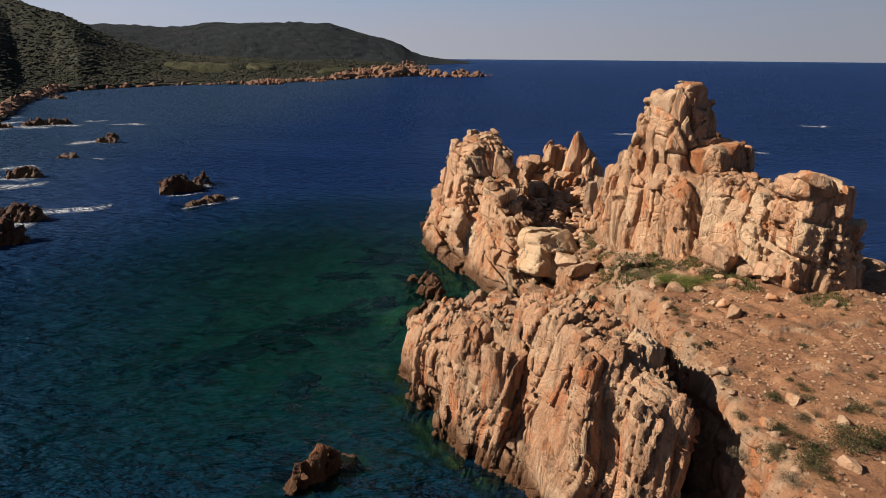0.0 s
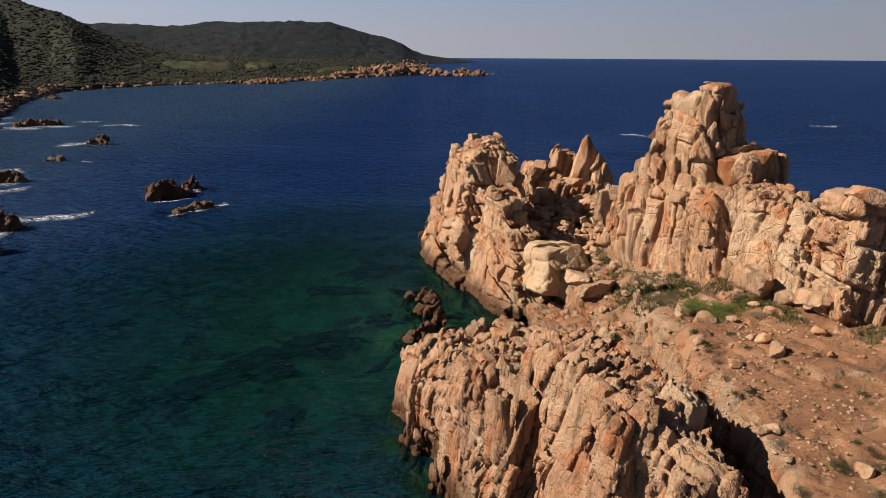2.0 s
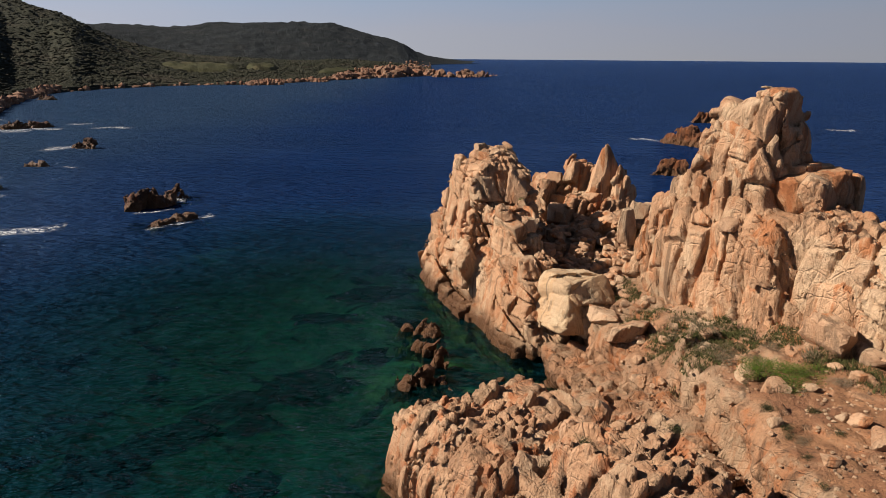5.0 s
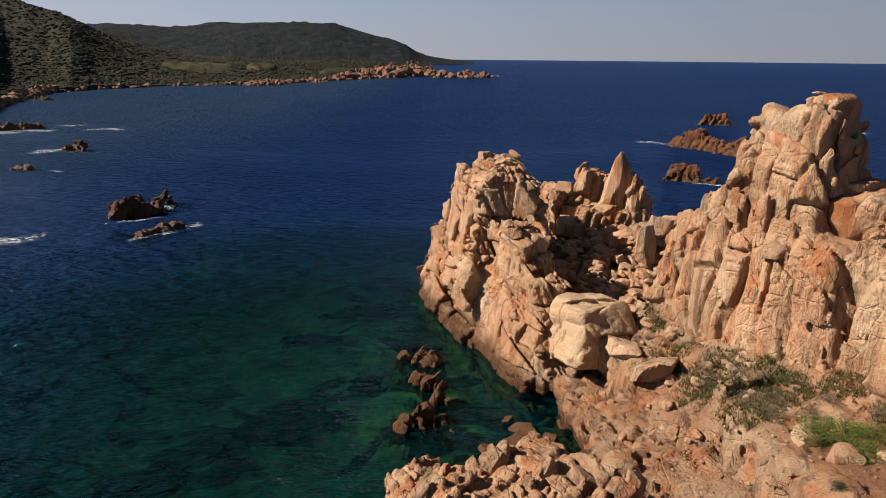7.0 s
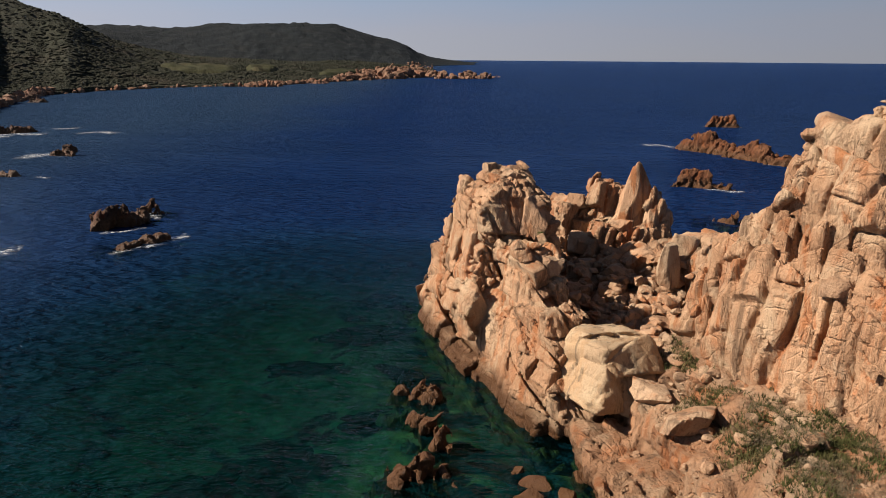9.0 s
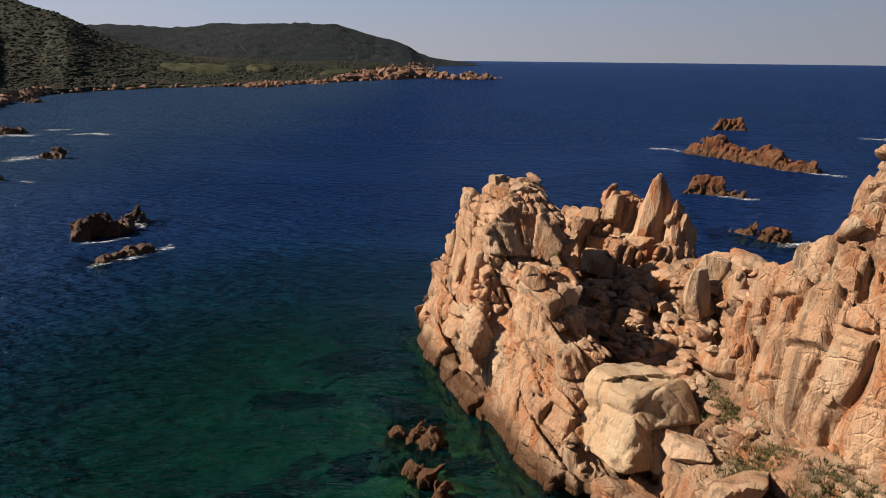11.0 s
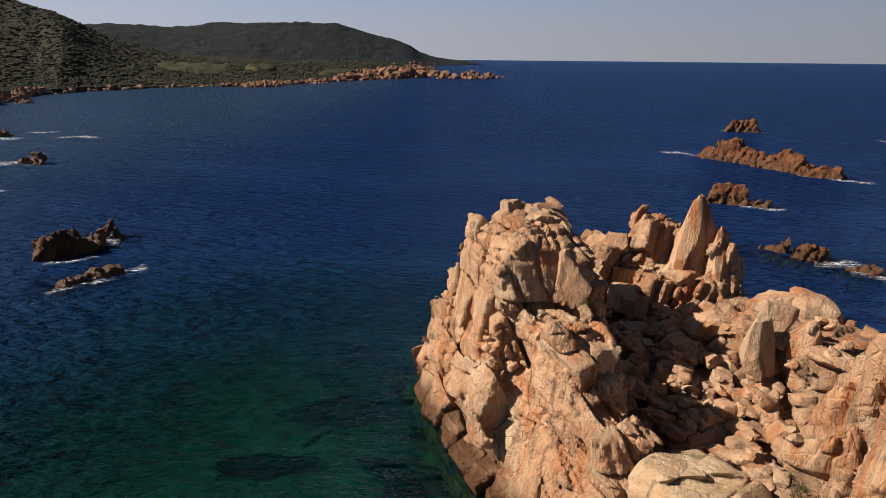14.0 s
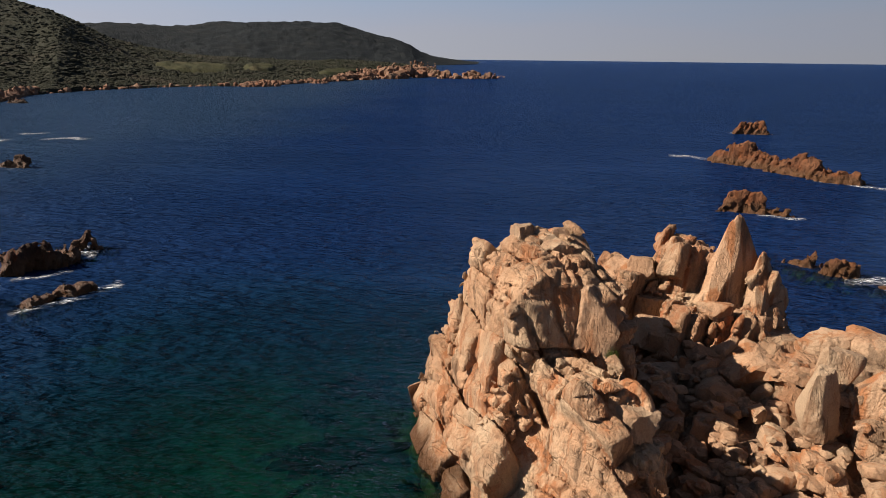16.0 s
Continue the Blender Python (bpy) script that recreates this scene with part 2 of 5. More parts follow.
def sea_water():
    """Sea: clear green shallows over the bed, deep blue further out, rippled surface."""
    k = Mat("sea_water")
    n, l = k.n, k.l
    off = n.new("ShaderNodeVectorMath")
    off.operation = "SUBTRACT"
    l.new(k.pos, off.inputs[0])
    off.inputs[1].default_value = (-8.0, 54.0, 0.0)
    sc = n.new("ShaderNodeVectorMath")
    sc.operation = "MULTIPLY"
    l.new(off.outputs[0], sc.inputs[0])
    sc.inputs[1].default_value = (1 / 44.0, 1 / 46.0, 0.0)
    ln = n.new("ShaderNodeVectorMath")
    ln.operation = "LENGTH"
    l.new(sc.outputs[0], ln.inputs[0])
    reach = k.math("ADD", ln.outputs["Value"], k.math("MULTIPLY", k.noise(0.05, 4), 0.35))
    shoal = k.span(reach, 0.35, 1.45, 1.0, 0.0)
    body = k.mix(shoal, (0.0056, 0.0210, 0.078), (0.0014, 0.0190, 0.0190))
    body = k.mix(k.span(k.noise(0.012, 3), 0.35, 0.7, 0, 0.35), body, (0.0042, 0.0160, 0.052))
    bay = k.math("MULTIPLY", k.span(k.math("ADD", k.axis("X"), k.math("MULTIPLY", k.noise(0.02, 3), 60.0)), 10.0, -70.0), k.span(shoal, 0.1, 0.9, 1.0, 0.0))
    body = k.mix(bay, body, (0.0190, 0.0390, 0.0780))   # brighter haze mirrored on the sunward bay, painted into the water colour
    edge = k.math("MULTIPLY", k.attr("near"), k.span(k.noise(0.7, 4, 0.6), 0.25, 0.65, 0.3, 1.0))
    deep = n.new("ShaderNodeBsdfDiffuse")
    k.put(deep.inputs[0], body)
    clear = n.new("ShaderNodeBsdfTransparent")
    k.put(clear.inputs[0], k.mix(edge, (0.14, 0.48, 0.44), (0.45, 0.66, 0.50)))
    under = n.new("ShaderNodeMixShader")
    k.put(under.inputs[0], k.math("MAXIMUM", k.span(reach, 0.15, 1.15, 0.58, 0.0), k.span(edge, 0.0, 1.0, 0.0, 0.85)))
    l.new(deep.outputs[0], under.inputs[1])
    l.new(clear.outputs[0], under.inputs[2])
    chop = k.noise(0.85, 4, 0.6, vec=k.scaled((0.6, 1.5, 1.0), (0, 0, 14)), distort=0.15)
    crest = k.noise(0.34, 4, 0.6, vec=k.scaled((0.45, 1.6, 1.0), (0, 0, -12)), distort=0.4)
    swell = k.noise(0.13, 3, 0.5, vec=k.scaled((0.5, 1.4, 1.0), (0, 0, 18)))
    calm = k.span(k.noise(0.035, 4, 0.6, vec=k.scaled((0.4, 1.4, 1.0), (0, 0, 8)), distort=0.6), 0.35, 0.62, 0.55, 1.0)   # slicks
    wave = k.math("ADD", k.math("MULTIPLY", k.math("MULTIPLY", chop, calm), 2.2), k.math("ADD", k.math("MULTIPLY", crest, 2.2), k.math("MULTIPLY", swell, 1.5)))
    normal = k.bump(wave, 1.0, 1.0)
    l.new(normal, deep.inputs["Normal"])
    gloss = n.new("ShaderNodeBsdfGlossy")
    k.put(gloss.inputs["Color"], (0.54, 0.68, 0.93))
    gloss.inputs["Roughness"].default_value = 0.09
    l.new(normal, gloss.inputs["Normal"])
    fres = n.new("ShaderNodeFresnel")
    fres.inputs[0].default_value = 1.33
    l.new(normal, fres.inputs["Normal"])
    top = n.new("ShaderNodeMixShader")
    k.put(top.inputs[0], k.span(fres.outputs[0], 0.03, 0.7, 0.0, 0.50, smooth=False))
    l.new(under.outputs[0], top.inputs[1])
    l.new(gloss.outputs[0], top.inputs[2])
    l.new(top.outputs[0], k.out.inputs[0])
    return k.m


WATER = sea_water()


def sea_bed():
    """Pale sand and stones with dark weed meadows."""
    k = Mat("sea_bed")
    col = k.mix(k.span(k.noise(0.5, 5, 0.65), 0.35, 0.7), (0.13, 0.17, 0.11), (0.34, 0.34, 0.20))
    col = k.mix(k.span(k.noise(1.6, 5, 0.7), 0.52, 0.66, 0, 0.7), col, (0.05, 0.07, 0.045))
    weed = k.span(k.noise(0.16, 6, 0.62, vec=k.scaled((1.0, 1.6, 1.0), (0, 0, -35)), distort=0.8), 0.52, 0.60)
    col = k.mix(weed, col, (0.004, 0.010, 0.012))
    return k.finish(col, 1.0, k.bump(k.noise(1.5, 6), 0.6, 0.3), 0.0)


BED = sea_bed()


def foliage(name, low, high, dry, scale, rough_ground=0.0):
    k = Mat(name)
    col = k.mix(k.span(k.noise(scale, 4, 0.7), 0.3, 0.7), low, high)
    col = k.mix(k.span(k.noise(scale * 0.35, 4, 0.6), 0.5, 0.72, 0, 0.8), col, dry)
    tufts = k.bump(k.noise(scale * 5, 5, 0.7), 1.0, rough_ground) if rough_ground else None
    return k.finish(col, 0.9, tufts, 0.1)


SCRUB_FAR = foliage("far_scrub", (0.025, 0.027, 0.018), (0.035, 0.035, 0.023), (0.048, 0.041, 0.029), 0.09, 2.0)
# far headland scrub, with the blue of distant haze mixed into its colours
HILL_HAZED = foliage("hazed_hill_cover", (0.013, 0.016, 0.019), (0.019, 0.022, 0.023), (0.026, 0.027, 0.026), 0.05, 6.0)
SHRUB = foliage("shrub_leaves", (0.018, 0.022, 0.008), (0.045, 0.046, 0.017), (0.085, 0.065, 0.035), 3.0)
SHRUB_DRY = foliage("dry_shrub_twigs", (0.10, 0.075, 0.045), (0.17, 0.13, 0.085), (0.20, 0.16, 0.11), 3.0)
GRASS = foliage("grass_blades", (0.040, 0.045, 0.014), (0.075, 0.070, 0.026), (0.16, 0.12, 0.062), 1.6)


def foam_white():
    k = Mat("sea_foam")
    n, l = k.n, k.l
    clear = n.new("ShaderNodeBsdfTransparent")
    mixer = n.new("ShaderNodeMixShader")
    lace = k.math("MULTIPLY", k.span(k.noise(1.7, 7, 0.75, vec=k.scaled((0.5, 1.1, 1)), distort=1.6), 0.46, 0.66), k.attr("core"))
    k.put(mixer.inputs[0], lace)
    k.finish((0.72, 0.74, 0.76), 0.9)
    l.new(clear.outputs[0], mixer.inputs[1])
    l.new(k.bsdf.outputs[0], mixer.inputs[2])
    l.new(mixer.outputs[0], k.out.inputs[0])
    return k.m


FOAM = foam_white()


# ---- sculpting tools ----
TOSS = np.random.RandomState(7)
SHUFFLE = np.concatenate([TOSS.permutation(1024)] * 2).astype(np.int32)
VALUE = TOSS.rand(1024).astype(np.float32)
TILT = (TOSS.rand(2048, 3)[1024:] * 2 - 1).astype(np.float32)


def lumps(p, seed=0):
    """Smooth value noise, -1 to 1, for an (n, 3) array."""
    c = np.floor(p)
    f = (p - c).astype(np.float32)
    f = f * f * (3 - 2 * f)
    c = c.astype(np.int32)
    total = np.zeros(len(p), np.float32)
    for dx in (0, 1):
        wx = f[:, 0] if dx else 1 - f[:, 0]
        hx = SHUFFLE[(c[:, 0] + dx + seed * 37) & 1023]
        for dy in (0, 1):
            w = wx * (f[:, 1] if dy else 1 - f[:, 1])
            hy = SHUFFLE[(hx + c[:, 1] + dy) & 1023]
            total += w * ((1 - f[:, 2]) * VALUE[(hy + c[:, 2]) & 1023] + f[:, 2] * VALUE[(hy + c[:, 2] + 1) & 1023])
    return total * 2 - 1


def fractal(p, octaves=4, seed=0, gain=0.5):
    total, amp, q = np.zeros(len(p), np.float32), 1.0, np.asarray(p, np.float32)
    for o in range(octaves):
        total += amp * lumps(q, seed + o)
        amp, q = amp * gain, q * 2.03 + 7.1
    return total


def seams(u, key, seed):
    """Uneven slices along one axis: the slice at each place, and how far its two ends lie."""
    def end(n):
        return n + 0.62 * (VALUE[SHUFFLE[(SHUFFLE[(n + seed * 37) & 1023] + key) & 1023]] - 0.5)

    i = np.floor(u).astype(np.int32)
    i = i - (u < end(i)) + (u > end(i + 1))
    return i, u - end(i), end(i + 1) - u


def jointed(q, grain, seed):
    """Blocks between three sets of joints: the gap to the nearest joint in metres, a key for each block, the way to its middle in blocks and the tilt of its face."""
    u, v, w = (q / grain).T
    i, a0, a1 = seams(u, 0, seed)
    ki = SHUFFLE[(i + seed * 53) & 1023]
    v = v + 3.7 * VALUE[ki] + 0.5 * (VALUE[(ki * 3 + 5) & 1023] - 0.5) * w
    j, b0, b1 = seams(v, ki, seed + 1)
    kj = SHUFFLE[(SHUFFLE[j & 1023] + ki) & 1023]
    w = w + 5.3 * VALUE[kj] + 0.9 * (VALUE[(kj * 3 + 5) & 1023] - 0.5) * (a0 + b0)
    k, c0, c1 = seams(w, kj, seed + 2)
    key = SHUFFLE[(SHUFFLE[k & 1023] + kj) & 1023]
    gap = np.minimum(np.minimum(np.minimum(a0, a1) * grain[0], np.minimum(b0, b1) * grain[1]), np.minimum(c0, c1) * grain[2])
    way = np.stack([a1 - a0, b1 - b0, c1 - c0], 1).astype(np.float32) * 0.5
    return gap.astype(np.float32), key, way, (way * TILT[key]).sum(1)


def turned(rx, ry, rz):
    return np.array(Euler([radians(a) for a in (rx, ry, rz)]).to_matrix(), np.float32)


class Rock:
    """A mass of rock from rounded, tapered blocks that melt into one another, split by joints."""

    def __init__(self, grain=(1.6, 1.6, 2.6), lean=(0, 0, 0), deep=0.34, step=0.35, seed=1, small=0.42, calm=None, slant=1.0, flat=0.9, sheets=0.12, worn=0.3, broken=1.0, bend=0.5, fine=1.0):
        self.blocks, self.grain, self.lean, self.calm, self.slant, self.flat = [], np.array(grain, np.float32), turned(*lean), calm, slant, flat
        self.deep, self.step, self.seed, self.small, self.sheets, self.worn, self.broken, self.bend, self.fine = deep, step, seed, small, sheets, worn, broken, bend, fine

    def block(self, x, y, z, hx, hy, hz, rx=0, ry=0, rz=0, r=0.8, taper=0.0, melt=0.7):
        self.blocks.append((np.array((x, y, z), np.float32), np.array((hx, hy, hz), np.float32), turned(rx, ry, rz), r, taper, melt))
        return self

    def detail(self, p, base=None):
        """What the joints add to the distance at each place, and the tone of each block. base: the smooth distance there."""
        p = np.asarray(p, np.float32)
        warp = np.stack([lumps(p * 0.3, 31), lumps(p * 0.3, 47), lumps(p * 0.3, 63)], 1) * self.bend
        q = (p + warp) @ self.lean
        gap, key, way, face = jointed(q, self.grain, self.seed)
        gap2, key2, _, face2 = jointed(q + 0.12 * lumps(p * 1.1, 15)[:, None] + 3.3, self.grain * self.small, self.seed + 9)
        gap3, key3, _, face3 = jointed(q + 0.1 * lumps(p * 2.1, 16)[:, None] + 7.7, self.grain * (self.small * 0.45), self.seed + 17)
        luck, luck2 = VALUE[key], VALUE[key2]
        tone = 0.65 * luck + 0.35 * luck2
        if base is None:
            return tone
        # some blocks are whole and smooth, others shattered
        wild = self.broken * np.clip(1.5 * VALUE[(key * 5 + 11) & 1023] - 0.05 + 0.5 * lumps(p * 0.28, self.seed + 40), 0.15, 1.35)
        if self.calm:
            wild = wild * self.calm(p)
        middle = p + (way * self.grain) @ self.lean.T
        at = np.clip((middle - self.lo) / self.cell, 1, self.top).astype(np.int32)
        i, j, k = at.T
        f = self.field
        slope = np.stack([f[i + 1, j, k] - f[i - 1, j, k], f[i, j + 1, k] - f[i, j - 1, k], f[i, j, k + 1] - f[i, j, k - 1]], 1) / (2 * self.cell)
        plane = f[i, j, k] + (slope * (p - (self.lo + at * self.cell))).sum(1)
        soft = 0.45 + 0.55 * self.calm(p) if self.calm else 1.0
        gape = np.clip(0.7 + 1.1 * lumps(p * 0.42, self.seed + 52), 0.15, 1.5)   # some joints gape, others are closed
        d = self.flat * np.clip(plane - base, -0.5, 0.5)
        edge, edge2 = np.clip(1 - gap / self.worn, 0, 1), np.clip(1 - gap2 / (self.worn * 0.55), 0, 1)
        d += soft * (self.step * (0.8 * (luck - 0.5) + self.slant * face) + 0.42 * self.worn * edge * edge + 1.25 * self.deep * gape * np.exp(-(gap / (1.25 * self.cell)) ** 2))
        d += wild * (self.step * (0.32 * (luck2 - 0.5) + 0.55 * self.slant * face2) + 0.28 * self.worn * edge2 * edge2 + 0.75 * self.deep * np.exp(-(gap2 / (1.1 * self.cell)) ** 2))
        fresh = self.fine * np.clip(1.7 * VALUE[(key2 * 3 + 29) & 1023] - 0.5, 0, 1) * np.minimum(wild, 1)
        d += fresh * (self.step * 0.35 * (0.5 * (VALUE[key3] - 0.5) + self.slant * face3) + 0.34 * self.deep * np.exp(-(gap3 / self.cell) ** 2))
        plate = q[:, 0] / 0.46 + 0.9 * lumps(p * 0.55, self.seed + 61) + 0.3 * luck   # thin parallel sheets
        d += self.sheets * np.clip(0.35 + 1.5 * lumps(p * 0.33, self.seed + 70), 0, 1) * (plate - np.floor(plate) - 0.5)
        d += 0.08 * lumps(p * 0.7, self.seed + 20) + 0.035 * lumps(p * 2.3, self.seed + 28)
        return d + 0.04, tone

    def carve(self, field, axes):
        """Adds the joints, on every second point at first and then on all points near the surface."""
        self.field, self.lo, self.cell = field.copy(), np.array([a[0] for a in axes], np.float32), axes[0][1] - axes[0][0]
        self.top = np.array(field.shape) - 2
        half = field[::2, ::2, ::2].copy()
        near = np.abs(half) < 1.3
        i, j, k = np.nonzero(near)
        half[near] += self.detail(np.stack([axes[0][2 * i], axes[1][2 * j], axes[2][2 * k]], 1), half[near])[0]
        inside = half < 0
        edge = np.zeros(half.shape, bool)
        for axis in range(3):
            n = half.shape[axis]
            lo, hi = [slice(None)] * 3, [slice(None)] * 3
            lo[axis], hi[axis] = slice(0, n - 1), slice(1, n)
            turn = inside[tuple(lo)] != inside[tuple(hi)]
            edge[tuple(lo)] |= turn
            edge[tuple(hi)] |= turn
        grown = edge.copy()
        for axis in range(3):
            n = half.shape[axis]
            lo, hi = [slice(None)] * 3, [slice(None)] * 3
            lo[axis], hi[axis] = slice(0, n - 1), slice(1, n)
            more = grown.copy()
            more[tuple(lo)] |= grown[tuple(hi)]
            more[tuple(hi)] |= grown[tuple(lo)]
            grown = more
        fine = tile(grown, field.shape)
        i, j, k = np.nonzero(fine)
        exact = field[fine]
        exact = exact + self.detail(np.stack([axes[0][i], axes[1][j], axes[2][k]], 1), exact)[0]
        field[:] = tile(half, field.shape)
        field[fine] = exact

    def shape(self, cell, floor=-3.5):
        lo = np.min([c - np.abs(m) @ h * 1.25 for c, h, m, *_ in self.blocks], 0) - 1.0
        hi = np.max([c + np.abs(m) @ h * 1.25 for c, h, m, *_ in self.blocks], 0) + 1.0
        lo[2] = max(lo[2], floor)
        n = np.ceil((hi - lo) / cell).astype(int) + 1
        axes = [lo[a] + cell * np.arange(n[a], dtype=np.float32) for a in range(3)]
        field = np.full(n, 4.0, np.float32)
        for c, h, m, r, taper, melt in self.blocks:
            ext = np.abs(m) @ h * (1 + max(taper, 0) * 0.5) + 2.3
            s = [slice(max(0, int((c[a] - ext[a] - lo[a]) / cell)), min(n[a], int((c[a] + ext[a] - lo[a]) / cell) + 2)) for a in range(3)]
            gx, gy, gz = np.meshgrid(*[axes[a][s[a]] - c[a] for a in range(3)], indexing="ij")
            q = [m[0, a] * gx + m[1, a] * gy + m[2, a] * gz for a in range(3)]
            k = 1 / np.clip(1 - taper * q[2] / h[2], 0.15, 2.0) if taper else 1.0
            ax, ay, az = np.abs(q[0] * k) - h[0] + r, np.abs(q[1] * k) - h[1] + r, np.abs(q[2]) - h[2] + r
            d = np.sqrt(np.maximum(ax, 0) ** 2 + np.maximum(ay, 0) ** 2 + np.maximum(az, 0) ** 2) + np.minimum(np.maximum(np.maximum(ax, ay), az), 0) - r
            old = field[s[0], s[1], s[2]]
            t = np.clip(0.5 + 0.5 * (old - d) / melt, 0, 1)
            field[s[0], s[1], s[2]] = old * (1 - t) + d * t - melt * t * (1 - t)
        self.carve(field, axes)
        verts, quads = whole(*skin(field))
        return verts * cell + lo, quads


def tile(a, shape):
    """Each coarse value over its two by two by two fine ones."""
    for axis in range(3):
        a = np.repeat(a, 2, axis)
    return a[: shape[0], : shape[1], : shape[2]]


def skin(v):
    """The zero surface of a field on a grid, as one quad a crossed edge."""
    inside = v < 0
    n = v.shape
    mixed = np.zeros([a - 1 for a in n], np.uint8)
    for dx in (0, 1):
        for dy in (0, 1):
            for dz in (0, 1):
                mixed += inside[dx : n[0] - 1 + dx, dy : n[1] - 1 + dy, dz : n[2] - 1 + dz]
    cells = np.argwhere((mixed > 0) & (mixed < 8))
    index = np.full(mixed.shape, -1, np.int32)
    index[tuple(cells.T)] = np.arange(len(cells))
    total, count = np.zeros((len(cells), 3), np.float32), np.zeros(len(cells), np.float32)
    corner = np.array([(a, b, c) for a in (0, 1) for b in (0, 1) for c in (0, 1)])
    for a in corner:
        for axis in range(3):
            if a[axis] == 0:
                b = a.copy()
                b[axis] = 1
                va, vb = v[tuple((cells + a).T)], v[tuple((cells + b).T)]
                hit = (va < 0) != (vb < 0)
                t = np.where(hit, va / np.where(hit, va - vb, 1), 0)
                spot = a + t[:, None] * (b - a)
                total += spot * hit[:, None]
                count += hit
    verts = cells + total / count[:, None]
    quads = []
    for axis in range(3):
        u, w = (axis + 1) % 3, (axis + 2) % 3
        a = np.take(inside, range(n[axis] - 1), axis)
        b = np.take(inside, range(1, n[axis]), axis)
        edge = np.argwhere(a != b)
        edge = edge[(edge[:, u] > 0) & (edge[:, w] > 0) & (edge[:, u] < n[u] - 1) & (edge[:, w] < n[w] - 1)]
        flip = a[tuple(edge.T)]
        ring = []
        for du, dw in ((-1, -1), (0, -1), (0, 0), (-1, 0)):
            c = edge.copy()
            c[:, u] += du
            c[:, w] += dw
            ring.append(index[tuple(c.T)])
        ring = np.stack(ring, 1)
        quads.append(np.where(flip[:, None], ring, ring[:, ::-1]))
    return verts, np.concatenate(quads)


def whole(verts, quads):
    """Drops crumbs that hang loose beside the main body."""
    mark = np.arange(len(verts), dtype=np.int32)
    for _ in range(60):
        low = np.repeat(mark[quads].min(1), 4)
        was = mark.copy()
        np.minimum.at(mark, quads.ravel(), low)
        mark = mark[mark[mark]]
        if (mark == was).all():
            break
    count = np.bincount(mark, minlength=len(verts))
    keep = (count > 0.04 * count.max())[mark]
    place = np.cumsum(keep) - 1
    return verts[keep], place[quads[keep[quads[:, 0]]]].astype(np.int32)


def mesh_from(name, verts, faces, material, smooth=True, edge=0, **layers):
    """A mesh from arrays: (n, 3) places and (m, k) corners; layers are values for each place."""
    me = bpy.data.meshes.new(name)
    k = faces.shape[1]
    me.vertices.add(len(verts))
    me.vertices.foreach_set("co", np.ascontiguousarray(verts, np.float32).ravel())
    me.loops.add(faces.size)
    me.loops.foreach_set("vertex_index", np.ascontiguousarray(faces, np.int32).ravel())
    me.polygons.add(len(faces))
    me.polygons.foreach_set("loop_start", np.arange(0, faces.size, k, dtype=np.int32))
    me.polygons.foreach_set("loop_total", np.full(len(faces), k, np.int32))
    me.polygons.foreach_set("use_smooth", np.full(len(faces), smooth))
    for key, values in layers.items():
        me.attributes.new(key, "FLOAT", "POINT").data.foreach_set("value", np.ascontiguousarray(values, np.float32))
    me.update(calc_edges=True)
    me.materials.append(material)
    if edge:
        me.set_sharp_from_angle(angle=radians(edge))
    return me


SOLID = []   # sculpted masses, on which loose stones and plants come to rest


def rock_thing(name, rock, cell, material, label, category="rock", group="", kind=""):
    verts, quads = rock.shape(cell)
    quads = quads[verts[quads[:, 0], 2] > -2.0]
    used = np.unique(quads)
    place = np.zeros(len(verts), np.int32)
    place[used] = np.arange(len(used))
    verts, quads = verts[used], place[quads]
    base = np.array([verts[:, 0].mean(), verts[:, 1].mean(), 0.0], np.float32)
    tone = rock.detail(verts)
    ob = new(name, mesh_from(name, verts - base, quads, material, edge=38, tone=tone))
    ob.location = base
    SOLID.append((verts, quads))
    return tagged(ob, label, category, group, kind)


def part(name, me, parent, label=""):
    ob = new(name, me)
    ob.parent = parent
    return tagged(ob, label) if label else ob


# ---- sea, bed and far land ----
def disc(rings, spokes, centre):
    r = np.array(rings, np.float32)
    a = np.linspace(0, 2 * np.pi, spokes, endpoint=False, dtype=np.float32)
    x, y = centre[0] + r[:, None] * np.cos(a), centre[1] + r[:, None] * np.sin(a)
    verts = np.stack([x, y, np.zeros_like(x)], -1).reshape(-1, 3)
    i, j = np.meshgrid(np.arange(len(r) - 1), np.arange(spokes), indexing="ij")
    nxt = (j + 1) % spokes
    quads = np.stack([i * spokes + j, (i + 1) * spokes + j, (i + 1) * spokes + nxt, i * spokes + nxt], -1).reshape(-1, 4)
    return verts, quads


gx, gy = np.meshgrid(np.arange(-75, 95, 0.8, dtype=np.float32), np.arange(-30, 140, 0.8, dtype=np.float32), indexing="ij")
flatp = np.stack([gx.ravel(), gy.ravel(), np.zeros(gx.size, np.float32)], 1)
depth = -1.9 - 0.035 * np.hypot(gx.ravel() - 4, gy.ravel() - 42) + 0.7 * fractal(flatp * 0.16, 4, 5) + 0.15 * fractal(flatp * 0.9, 2, 8)
depth += 0.9 * np.exp(-((gx.ravel() - 2) ** 2 + (gy.ravel() - 50) ** 2) / 30)   # the cove is shallow
bed = np.stack([gx.ravel(), gy.ravel(), depth], 1)
nx, ny = gx.shape
i, j = np.meshgrid(np.arange(nx - 1), np.arange(ny - 1), indexing="ij")
quads = np.stack([i * ny + j, (i + 1) * ny + j, (i + 1) * ny + j + 1, i * ny + j + 1], -1).reshape(-1, 4)
